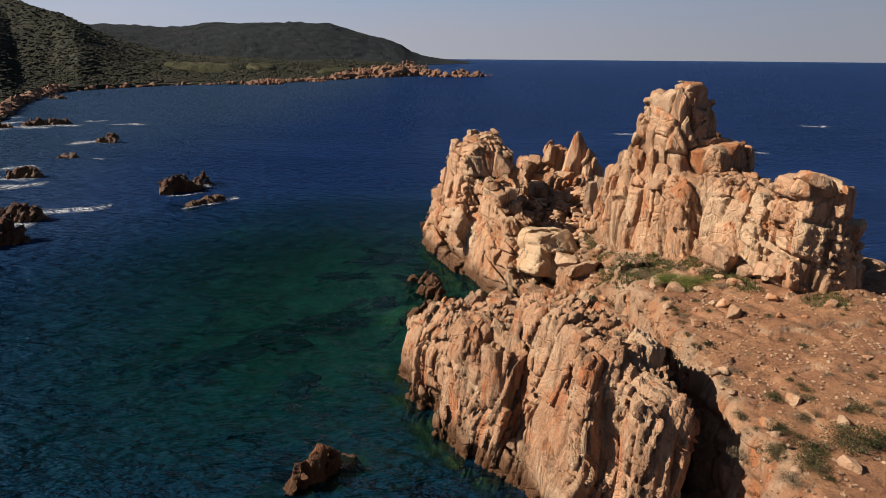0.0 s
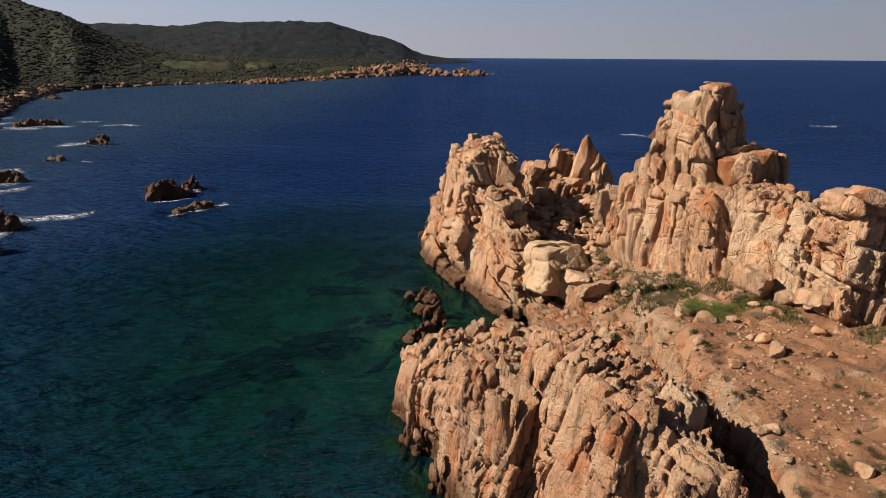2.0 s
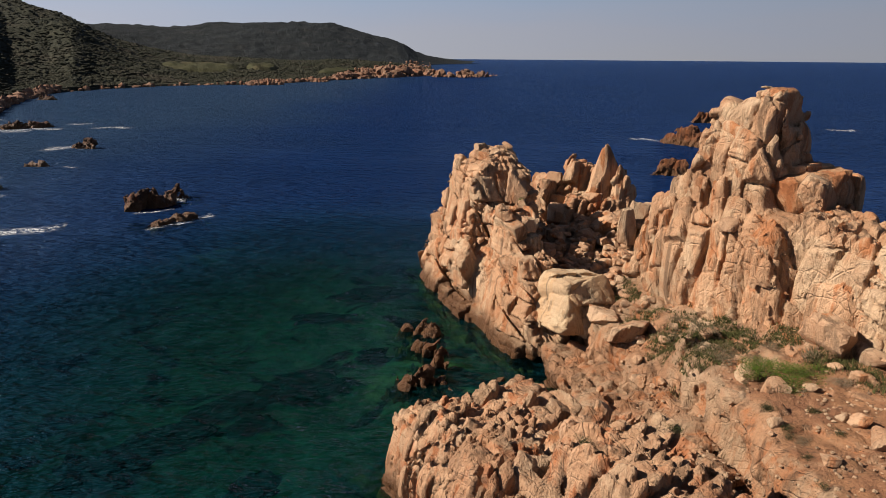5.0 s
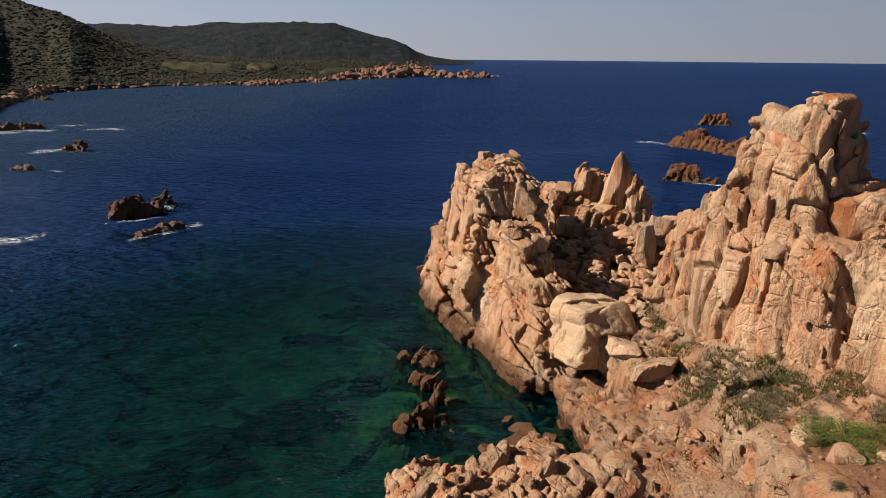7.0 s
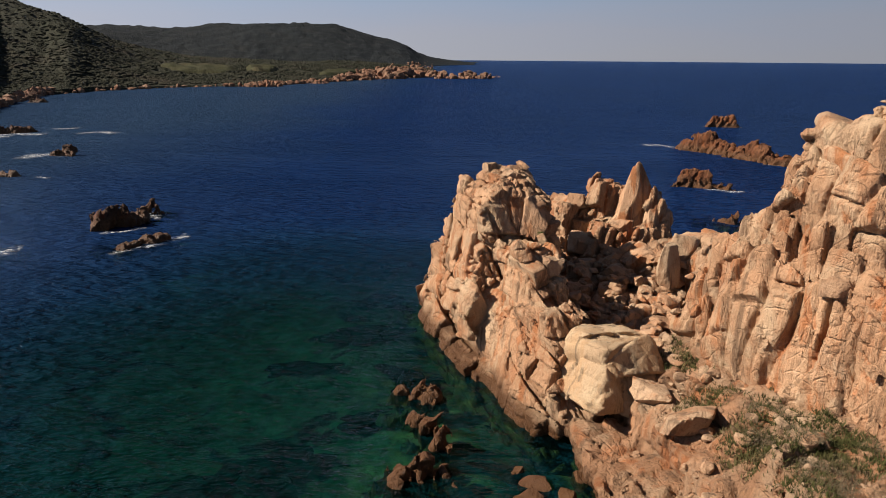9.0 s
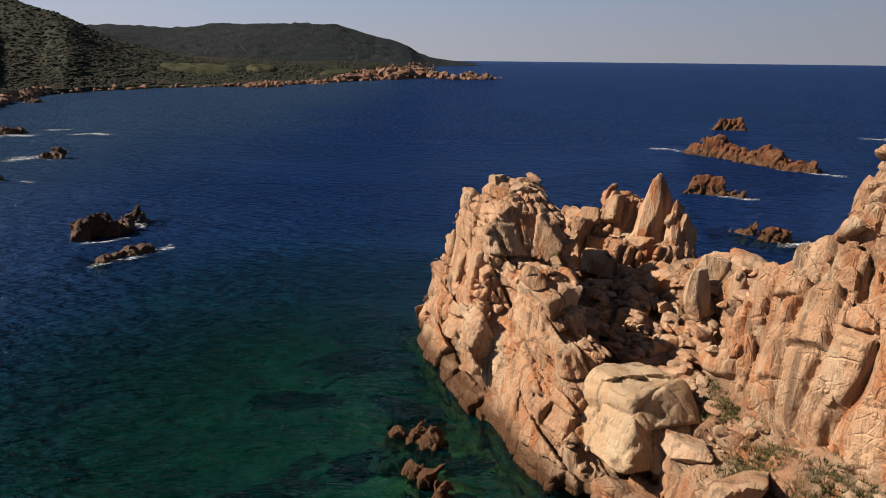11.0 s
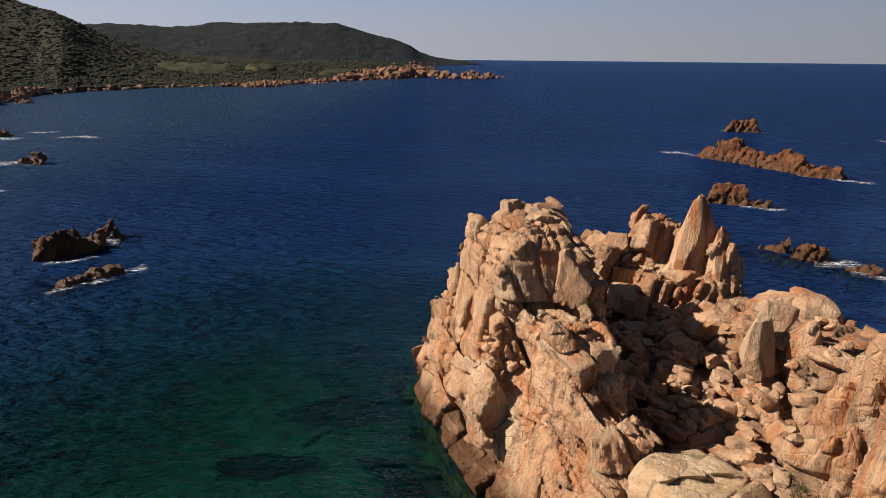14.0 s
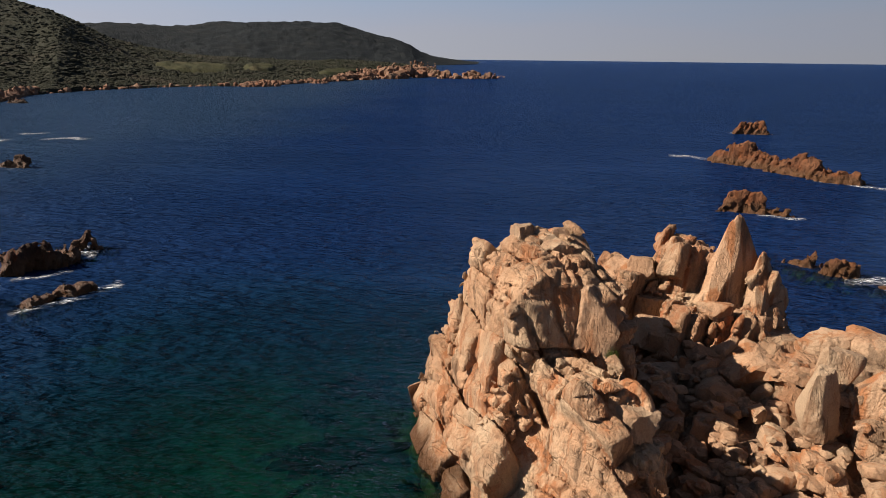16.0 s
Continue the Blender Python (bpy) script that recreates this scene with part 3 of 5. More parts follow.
tagged(new("ground_seabed", mesh_from("ground_seabed", bed, quads, BED)), "sandy sea bed with dark weed meadows under clear water", "sea bed", kind="structure")


def land(name, az0, az1, shore, crest, height, material, label, bump=1.0, rough=6.0, rows=120, cols=700, back=1.6):
    """A hill seen across the water: shore distance, crest distance and crest height along the bearing (degrees right of +y)."""
    az = np.linspace(az0, az1, cols)
    s, c, h = (np.interp(az, *zip(*v)) for v in (shore, crest, height))
    soft = np.hanning(25) / np.hanning(25).sum()
    c, h = (np.convolve(np.pad(v, 12, "edge"), soft, "valid") for v in (c, h))
    u = np.linspace(0, back, rows)
    dist = np.where(u[:, None] < 1, s + (c - s) * u[:, None] ** 1.35, c * (1 + (u[:, None] - 1) * 0.8))
    slow = 1.5 + 2.2 * np.clip((-30.5 - az) / 4, 0, 1)   # the hill rises more gently where the shore bends
    rise = np.where(u[:, None] < 1, np.sin(np.clip(u[:, None], 0, 1) * np.pi / 2) ** slow, np.cos((u[:, None] - 1) * 1.9)) * h
    a = radians(1) * az
    x, y = dist * np.sin(a), dist * np.cos(a)
    p = np.stack([x.ravel(), y.ravel(), np.zeros(x.size)], 1).astype(np.float32)
    z = rise.ravel() * (1 + 0.09 * fractal(p / (rough * 9), 4, 3)) + np.clip(rise.ravel() / 6, 0, 1) * bump * fractal(p / rough, 3, 11)
    z += np.where(np.repeat(u, cols) < 0.02, -3.0, 0.8)
    p[:, 2] = z
    i, j = np.meshgrid(np.arange(rows - 1), np.arange(cols - 1), indexing="ij")
    quads = np.stack([i * cols + j, i * cols + j + 1, (i + 1) * cols + j + 1, (i + 1) * cols + j], -1).reshape(-1, 4)
    ob = new(name, mesh_from(name, p, quads, material))
    tagged(ob, label, "hill", kind="structure")
    return p, rows, cols


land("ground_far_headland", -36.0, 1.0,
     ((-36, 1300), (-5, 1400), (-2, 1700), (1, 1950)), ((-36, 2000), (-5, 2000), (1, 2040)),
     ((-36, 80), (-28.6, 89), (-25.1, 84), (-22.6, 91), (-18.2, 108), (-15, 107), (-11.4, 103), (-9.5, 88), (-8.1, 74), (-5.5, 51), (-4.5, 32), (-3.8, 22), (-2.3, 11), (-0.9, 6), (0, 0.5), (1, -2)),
     HILL_HAZED, "dark scrub-covered headland in haze across the bay", 2.6, 22.0, 110, 640)
HILL_P, HILL_ROWS, HILL_COLS = land("ground_bay_hill", -60.0, -3.0,
     ((-60, 150), (-40, 205), (-35.6, 240), (-34.5, 320), (-32, 410), (-28.4, 447), (-24.2, 478), (-20.8, 490), (-17.2, 487), (-14.4, 524), (-10.6, 585), (-8.6, 632), (-5.7, 731), (-4, 765), (-3, 790)),
     ((-60, 600), (-35, 900), (-28, 900), (-20, 880), (-10, 820), (-3, 880)),
     ((-60, 50), (-40, 66), (-34.8, 71), (-33, 67), (-31.4, 61), (-30, 52), (-29.3, 46), (-27.9, 36), (-25.6, 26), (-22.8, 18), (-19.8, 16), (-14, 12), (-10.5, 13), (-7.6, 11), (-5.7, 9), (-4, 5), (-3, 0)),
     SCRUB_FAR, "dark green scrub-covered hill falling to the bay", 1.1, 9.0, 170, 900)


# ---- headland and pinnacles ----
def on_soil(p):
    """Bare soil lies smooth; only steep or low rock is jointed."""
    return np.where((p[:, 1] < 38) & (p[:, 0] > 11.5) & (p[:, 2] > 5.5), 0.15, 1.0).astype(np.float32)


headland = Rock((1.7, 1.4, 1.5), (0, 18, 20), 0.22, 0.36, 3, calm=on_soil, slant=0.5, flat=0.6, sheets=0.05)
headland.block(20.2, 24, 2.9, 8.6, 18, 4.6, 0, -4, 0, 0.9, 0.05)           # plateau of bare soil
headland.block(18.0, 36.5, 2.9, 6.0, 7.0, 4.6, 0, -8, 8, 1.2)
headland.block(14.5, 46.5, 2.1, 4.4, 9.0, 4.2, -3, -26, 10, 1.0)           # slope above the cove
headland.block(9.8, 46.0, -0.6, 3.2, 6.0, 3.2, 0, -10, 5, 0.6)
headland.block(13.2, 61.5, 0.7, 6.2, 11.5, 4.4, 2, -13, 12, 1.0)             # basin of fallen stones
headland.block(10.5, 69.0, 1.0, 4.6, 5.0, 4.4, 0, -6, 0, 1.2)
headland.block(17.2, 63.8, 2.9, 3.2, 4.6, 4.6, 0, -2, 10, 0.8)
headland.block(21.0, 50.0, 0.2, 4.0, 10.0, 4.5, 0, 10, 20, 1.5)
headland.block(9.3, 35.5, 0.6, 2.6, 5.5, 4.0, 0, -8, 0, 0.8)               # saddle behind the bluff
headland.block(9.8, 24.0, -1.5, 2.6, 9.0, 3.0, 0, 0, 0, 0.8)
rock_thing("ground_headland", headland, 0.18, EARTH, "granite headland with bare reddish soil and sparse scrub", "headland", kind="structure")


def slabs_below(p):
    """The foot of the pinnacle is worn into smoother slabs than its top."""
    return np.clip(0.25 + 0.16 * (p[:, 2] - 3.0), 0.3, 1.0)


left = Rock((1.5, 2.2, 2.1), (10, -20, 25), 0.42, 0.36, 5, calm=slabs_below, worn=0.18, fine=0.45, sheets=0.08, flat=0.75, broken=0.8)
left.block(2.9, 62.5, 0.6, 2.5, 9.4, 4.4, -3, 4, 21, 0.8, 0.2)            # long foot along the water
left.block(2.7, 65.4, 7.1, 3.2, 4.2, 4.6, 0, 4, 18, 0.5, 0.26)             # tower
left.block(3.1, 65.3, 11.4, 1.6, 1.9, 1.4, 6, 0, 10, 0.4, 0.14)
left.block(3.9, 60.2, 5.4, 1.5, 4.2, 3.5, -14, 0, 20, 0.4, 0.15)           # front shoulder
left.block(5.4, 55.8, 2.8, 1.4, 3.2, 3.4, -20, 0, 18, 0.5, 0.1)
left.block(0.5, 64.5, -0.9, 2.0, 6.5, 1.7, 0, 0, 21, 0.4, 0.1, 0.3)
left.block(-0.9, 69.2, 2.2, 1.6, 3.0, 2.6, 0, 10, 15, 0.6, 0.2)
PINNACLE_LEFT = rock_thing("rock_pinnacle", left, 0.09, GRANITE, "craggy pinkish granite pinnacle rising from the green water")

back = Rock((1.2, 1.3, 1.9), (8, 6, 40), 0.26, 0.40, 8)
back.block(9.3, 73.6, 3.4, 2.2, 2.6, 5.4, 0, 0, 10, 0.5, 0.2)
back.block(11.3, 72.8, 4.6, 1.9, 2.2, 6.0, 0, 6, 0, 0.5, 0.25)
back.block(13.6, 71.3, 7.2, 1.6, 1.2, 2.4, 0, 0, 10, 0.3, 0.4, 0.4)
back.block(15.2, 70.8, 6.8, 1.1, 1.4, 3.0, 0, -6, 0, 0.4, 0.3, 0.4)
back.block(12.5, 70.5, 4.2, 3.2, 2.8, 3.8, 0, 0, 0, 0.8, 0.2)
CRAG = rock_thing("rock_crag", back, 0.1, GRANITE_PINK, "jagged granite crag with a pointed fin of stone")


def fluted(p):
    return np.full(len(p), 0.45, np.float32)


main = Rock((1.3, 1.6, 5.2), (8, -20, 24), 0.36, 0.30, 12, calm=fluted, flat=0.5, small=0.44, worn=0.5, sheets=0.08, bend=0.8, fine=0.3)
main.block(16.3, 47.6, 6.3, 2.7, 5.0, 6.2, 0, -4, 24, 0.9, 0.2)
main.block(16.3, 48.0, 12.2, 2.1, 3.2, 3.4, 4, -3, 24, 0.8, 0.16)
main.block(16.4, 47.5, 15.9, 1.9, 2.2, 1.7, 4, 4, 24, 0.6, 0.08)           # head
main.block(16.5, 46.4, 17.4, 1.1, 1.3, 1.2, 10, -10, 24, 0.4, 0.3, 0.4)
main.block(19.0, 46.4, 12.4, 2.2, 2.2, 2.2, 0, 4, 20, 0.8, 0.06, 0.4)      # rusty round shoulder
main.block(18.6, 46.2, 7.0, 2.4, 3.0, 4.4, 0, 0, 24, 0.8, 0.1)
main.block(19.3, 41.8, 8.0, 2.0, 4.2, 4.5, 12, 0, 24, 0.6, 0.18)           # ridge of leaning slabs
main.block(19.5, 43.5, 10.4, 1.6, 2.0, 2.4, 8, 8, 24, 0.6, 0.15)
main.block(15.0, 50.2, 10.2, 1.5, 2.4, 3.4, 8, -4, 24, 0.7, 0.3)
main.block(14.3, 52.2, 8.2, 1.5, 2.6, 3.6, 14, -6, 24, 0.7, 0.3)           # back flank over the scree
PINNACLE_MAIN = rock_thing("rock_pinnacle", main, 0.1, GRANITE, "tall fluted granite pinnacle, tan with rust streaks")

right = Rock((1.9, 1.9, 1.7), (8, 10, 30), 0.30, 0.40, 17, worn=0.36)
right.block(20.5, 36.1, 9.8, 1.7, 2.0, 4.0, 0, -4, 10, 0.6, 0.14)
right.block(21.7, 36.0, 8.4, 1.45, 1.8, 3.0, 0, 0, 10, 0.6, 0.12)
right.block(19.9, 37.9, 7.9, 1.2, 2.2, 3.2, 0, 0, 20, 0.7, 0.2)
TOWER = rock_thing("rock_tower", right, 0.095, GRANITE, "squat rounded granite tower split by joints")

fore = Rock((1.1, 1.5, 3.4), (6, 16, 32), 0.34, 0.28, 21, small=0.4, worn=0.24, flat=0.5, bend=0.7, fine=0.7)
fore.block(3.3, 34.4, 1.1, 3.8, 4.4, 5.1, 0, 3, 38, 0.7, 0.14)
fore.block(-1.0, 38.4, 0.8, 1.7, 1.9, 3.4, 0, 0, 30, 0.6, 0.2)
fore.block(6.4, 27.8, 2.5, 2.4, 4.4, 6.4, 0, 3, 20, 0.7, 0.14)
fore.block(8.0, 25.0, 2.3, 1.4, 3.8, 5.8, 0, 3, 10, 0.6, 0.14)
fore.block(2.7, 31.0, 1.3, 2.0, 2.8, 5.6, 0, 3, 40, 0.6, 0.15)
BLUFF = rock_thing("rock_bluff", fore, 0.088, GRANITE_PINK, "broad fractured granite bluff dropping steeply into the water")


pale = Rock((3.6, 3.8, 3.4), (12, -14, 40), 0.07, 0.22, 9, worn=0.16, flat=0.6, broken=0.7, fine=0.3, sheets=0.04)
pale.block(7.9, 52.7, 4.3, 1.75, 1.9, 1.75, -8, 8, 22, 0.35, 0.12)
pale.block(9.3, 52.4, 3.8, 1.0, 1.4, 1.3, 0, 12, 10, 0.4, 0.15)
rock_thing("boulder", pale, 0.075, GRANITE_PALE, "pale cream granite boulder wedged against the pinnacle foot", "boulder")

knob = Rock((0.8, 0.8, 0.7), (20, 20, 30), 0.16, 0.22, 26, worn=0.2, flat=0.5)
knob.block(13.6, 36.7, 4.4, 1.5, 1.2, 2.3, 0, -8, 30, 0.9, 0.1)
knob.block(14.6, 36.9, 5.6, 1.2, 0.8, 1.2, 0, 0, 10, 0.6, 0.1)
rock_thing("rock_outcrop", knob, 0.1, GRANITE_PINK, "low knobbly pinkish granite outcrop at the edge of the soil")


# ---- rocks standing in the sea ----
def sea_rock(name, x, y, long, wide, high, turn, material, label, seed, humps=2, group=""):
    """A reef of a few leaning humps along one line, awash at its foot."""
    toss = random.Random(seed)
    reef = Rock((0.75, 1.1, 2.2), (10, 24, turn), 0.26, 0.60, seed % 30, sheets=0.1, worn=0.2)
    c, s = math.cos(radians(turn)), math.sin(radians(turn))
    reef.block(x, y, -1.0, long * 0.52, wide * 0.5, 1.2 + 0.3 * high, 0, 0, turn, 0.4, 0.25)
    for n in range(humps):
        along = (n + 0.5) / humps - 0.5 if humps > 1 else 0.0
        size = high * (1.0 - 0.5 * toss.random()) if n != humps // 2 else high
        reach = long / humps * 0.85
        reef.block(x + c * along * long, y + s * along * long, size * 0.35 - 0.6, reach, wide * 0.42, size * 0.65 + 0.6,
                   toss.uniform(-14, 14), toss.uniform(-14, 14), turn + toss.uniform(-15, 15), 0.25, 0.42, 0.5)
    cell = 0.16 if y < 70 else 0.2 if y < 110 else 0.3
    return rock_thing(name, reef, cell, material, label, "sea rock", group)


GROUP = "rocks awash in the bay"
sea_rock("sea_rock", -42.0, 95.6, 6.0, 2.8, 2.6, 50, REEF_DARK, "dark brown craggy rock standing in the blue water", 3, 3, GROUP)
sea_rock("sea_rock", -41.2, 101.5, 2.2, 1.8, 1.5, 30, REEF_DARK, "small dark rock beside a larger reef, ringed by foam", 4, 1, GROUP)
sea_rock("sea_rock", -35.4, 88.0, 5.2, 1.5, 0.8, 52, REEF_DARK, "low flat dark slab washed by the swell", 5, 2, GROUP)
sea_rock("sea_rock", -83.6, 150.2, 4.6, 2.6, 2.0, 0, REEF_DARK, "rounded dark rock with white surf beside it", 6, 2, GROUP)
sea_rock("sea_rock", -78.6, 126.4, 3.0, 1.8, 0.9, 0, REEF_DARK, "low dark rock barely above the water", 7, 1, GROUP)
sea_rock("sea_rock", -73.6, 105.2, 4.4, 2.6, 1.8, 10, REEF_DARK, "dark rock ringed with white surf", 8, 2, GROUP)
sea_rock("sea_rock", -122.0, 187.5, 11.0, 4.0, 1.9, 40, REEF_DARK, "broken dark reef close to the shore", 9, 4, GROUP)
sea_rock("sea_rock", -130.0, 178.0, 6.0, 3.0, 1.4, 20, REEF_DARK, "low dark reef in breaking surf", 10, 2, GROUP)
sea_rock("sea_rock", -55.0, 76.5, 5.6, 3.6, 2.4, 15, REEF_DARK, "jagged dark rock with surf trailing from it", 11, 3, GROUP)
sea_rock("sea_rock", -50.4, 66.0, 4.6, 3.4, 2.8, 60, REEF_DARK, "bulky dark rock near the shore", 12, 2, GROUP)
sea_rock("sea_rock", -187.5, 298.5, 5.0, 3.0, 2.0, 0, REEF_DARK, "small dark rock off the far beach", 13, 1, GROUP)
sea_rock("sea_rock", 79.0, 223.5, 7.0, 3.0, 3.6, -12, REEF, "brown wedge-shaped rock far out at sea", 14, 2, GROUP)
sea_rock("sea_rock", 54.3, 167.0, 12.0, 4.6, 4.6, -55, REEF, "long ribbed brown reef standing in the sea", 15, 3, GROUP)
sea_rock("sea_rock", 59.4, 156.4, 8.0, 4.2, 3.8, -55, REEF, "ribbed brown rock at the end of a reef", 16, 2, GROUP)
sea_rock("sea_rock", 63.2, 149.4, 6.0, 3.6, 2.4, -35, REEF, "low brown rock with foam at its foot", 17, 2, GROUP)
sea_rock("sea_rock", 37.6, 125.8, 3.8, 2.8, 2.9, -10, REEF, "small steep brown rock in the sea", 18, 1, GROUP)
sea_rock("sea_rock", 41.0, 124.2, 4.6, 1.8, 1.0, -18, REEF, "low brown shelf of rock awash", 19, 2, GROUP)
sea_rock("sea_rock", 33.6, 102.0, 2.6, 1.8, 1.4, -35, REEF, "low rusty brown rock awash near the headland", 20, 2, GROUP)
sea_rock("sea_rock", 36.0, 98.6, 2.8, 1.8, 1.6, -30, REEF, "rusty brown rock awash with foam beside it", 21, 2, GROUP)
sea_rock("sea_rock", 39.0, 95.0, 3.0, 1.4, 0.5, -25, REEF, "dark shelf of rock awash in foam", 22, 2, GROUP)
GROUP = "rocks in the cove"
sea_rock("sea_rock", -2.5, 56.6, 2.6, 1.4, 0.75, -10, REEF, "dark rusty rock awash in the green cove", 23, 2, GROUP)
sea_rock("sea_rock", -1.3, 52.2, 3.4, 1.1, 1.4, -62, REEF, "narrow rusty rock standing in the cove", 24, 2, GROUP)
sea_rock("sea_rock", -1.8, 48.8, 1.9, 1.4, 0.8, 10, REEF, "dark wet rock in the cove", 25, 1, GROUP)
sea_rock("sea_rock", -6.3, 27.6, 2.2, 1.1, 1.15, 62, REEF, "dark wedge of rock rising from shallow green water", 26, 1, GROUP)


# ---- loose stones ----
def ball(level):
    bm = bmesh.new()
    bmesh.ops.create_icosphere(bm, subdivisions=level, radius=1.0)
    v = np.array([p.co[:] for p in bm.verts], np.float32)
    f = np.array([[p.index for p in q.verts] for q in bm.faces], np.int32)
    bm.free()
    return v, f


BALL = {n: ball(n) for n in (1, 2, 3, 4)}


def cut_stone(seed, level=3, cuts=9, soft=0.028, rough=0.05):
    """A boulder: a rough block cut by a few planes, with worn edges."""
    toss = np.random.RandomState(seed)
    u, f = BALL[level]
    n = toss.normal(size=(cuts, 3))
    n /= np.linalg.norm(n, axis=1)[:, None]
    n = np.concatenate([n, np.eye(3), -np.eye(3)]).astype(np.float32)
    far = np.r_[toss.uniform(0.5, 0.9, cuts), toss.uniform(0.8, 1.0, 6)]
    reach = np.maximum(u @ n.T, 0.02) / far
    r = (reach ** (1 / soft * 1.6)).sum(1) ** (-soft / 1.6)
    v = u * r[:, None]
    v = v * (1 + rough * fractal(v * 2.2 + seed, 3, seed % 50)[:, None])
    return v.astype(np.float32), f


SMALL_STONES = [mesh_from("stone", *cut_stone(30 + n, 2), GRANITE_LOOSE, edge=30) for n in range(12)]
STONES = [mesh_from("stone", *cut_stone(n, 3), GRANITE_LOOSE, edge=30) for n in range(14)]
BIG_STONES = [mesh_from("boulder", *cut_stone(60 + n, 3 if n < 6 else 4, 8, 0.026, 0.06), GRANITE_LOOSE, edge=30) for n in range(8)]
PEBBLES = [cut_stone(100 + n, 1, 6, 0.1, 0.0) for n in range(6)]

# the height of the rock over the plan, on a fine grid
HX, HY, HC = -6.0, 8.0, 0.2
HEIGHT = np.full((180, 340), -9.0, np.float32)
for v, _ in SOLID:
    i, j = ((v[:, 0] - HX) / HC).astype(int), ((v[:, 1] - HY) / HC).astype(int)
    ok = (i >= 0) & (j >= 0) & (i < HEIGHT.shape[0]) & (j < HEIGHT.shape[1])
    np.maximum.at(HEIGHT, (i[ok], j[ok]), v[ok, 2])
GROUND = np.full_like(HEIGHT, -9.0)
v = SOLID[0][0]
i, j = ((v[:, 0] - HX) / HC).astype(int), ((v[:, 1] - HY) / HC).astype(int)
ok = (i >= 0) & (j >= 0) & (i < HEIGHT.shape[0]) & (j < HEIGHT.shape[1])
np.maximum.at(GROUND, (i[ok], j[ok]), v[ok, 2])


def nearness(x, y):
    """1 at the foot of a rock that stands in the water, falling to 0 a few metres off."""
    n, m, step = 110, 130, 0.8
    wet = np.zeros((n, m), np.float32)
    for v, _ in SOLID:
        v = v[(v[:, 2] > -1.2) & (v[:, 2] < 0.6)]
        i, j = ((v[:, 0] + 45) / step).astype(int), ((v[:, 1] - 10) / step).astype(int)
        ok = (i >= 0) & (j >= 0) & (i < n) & (j < m)
        wet[i[ok], j[ok]] = 1.0
    for _ in range(3):   # soften
        p = np.pad(wet, 1)
        wet = np.maximum(wet, 0.97 * sum(p[a : a + n, b : b + m] for a in (0, 1, 2) for b in (0, 1, 2)) / 9 * 1.25).clip(0, 1)
    u, w = np.clip((x + 45) / step, 0, n - 2), np.clip((y - 10) / step, 0, m - 2)
    i, j = u.astype(int), w.astype(int)
    a, b = u - i, w - j
    near = wet[i, j] * (1 - a) * (1 - b) + wet[i + 1, j] * a * (1 - b) + wet[i, j + 1] * (1 - a) * b + wet[i + 1, j + 1] * a * b
    return near * ((x > -44) & (x < 42) & (y > 11) & (y < 112))


verts, quads = disc(np.r_[0.01, np.arange(0.8, 45, 0.7), np.geomspace(46, 4850, 40)], 240, (2, 50))
tagged(new("water", mesh_from("water", verts, quads, WATER, near=nearness(verts[:, 0], verts[:, 1]))), "rippled sea, green shallows turning deep blue further out", "sea", kind="structure")


def over(x, y, field=None):
    field = HEIGHT if field is None else field
    i, j = int((x - HX) / HC), int((y - HY) / HC)
    if not (1 <= i < field.shape[0] - 1 and 1 <= j < field.shape[1] - 1):
        return -9.0
    return sorted(field[i - 1 : i + 2, j - 1 : j + 2].ravel().tolist())[4]


def heap(x, y, r, top):
    """Raises the height under a stone that has come to rest, so that the next lies on it."""
    i0, j0, n = int((x - HX) / HC), int((y - HY) / HC), int(r / HC) + 1
    for i in range(max(0, i0 - n), min(HEIGHT.shape[0], i0 + n + 1)):
        for j in range(max(0, j0 - n), min(HEIGHT.shape[1], j0 + n + 1)):
            d = math.hypot(i - i0, j - j0) * HC / r
            if d < 0.8:
                HEIGHT[i, j] = max(HEIGHT[i, j], top - 0.6 * r * d * d)


STONE_LUCK = random.Random(11)


def stone(x, y, size, label, group, z=None, flat=0.75, turn=None, mesh=None, name="boulder", material=None, sink=0.35, tip=None):
    """One loose stone, its lower part bedded in what it lies on. size: half its length, or three half sizes."""
    toss = STONE_LUCK
    sx, sy, sz = size if isinstance(size, tuple) else (size, size * toss.uniform(0.65, 0.95), size * flat * toss.uniform(0.75, 1.1))
    big = max(sx, sy, sz) > 0.95
    me = mesh or toss.choice(BIG_STONES if big else STONES if max(sx, sy) > 0.42 else SMALL_STONES)
    base = over(x, y) if z is None else z
    ob = new(name, me)
    rx, ry = tip if tip else (toss.uniform(-16, 16), toss.uniform(-16, 16))
    ob.matrix_basis = pose(x, y, base + sz * (1 - 2 * sink), rx, ry, toss.uniform(0, 360) if turn is None else turn) @ Matrix.Diagonal((sx, sy, sz, 1))
    if material:
        ob.material_slots[0].link = "OBJECT"
        ob.material_slots[0].material = material
    heap(x, y, min(sx, sy), base + 2 * sz * (1 - sink) - 0.1)
    return tagged(ob, label, "boulder", group)


def block_of(thing, x, y, z, sx, sy, sz, rx=0.0, ry=0.0, rz=0.0, name="block", mesh=None):
    """A large block of its own, set fast in a mass of rock. z: its middle."""
    z = min(z, over(x, y) + 0.1 * sz)
    ob = new(name, mesh or STONE_LUCK.choice(SET_BLOCKS))
    ob.parent = thing
    ob.matrix_basis = Matrix.Translation(-thing.location) @ pose(x, y, z, rx, ry, rz) @ Matrix.Diagonal((sx, sy, sz, 1))
    return ob


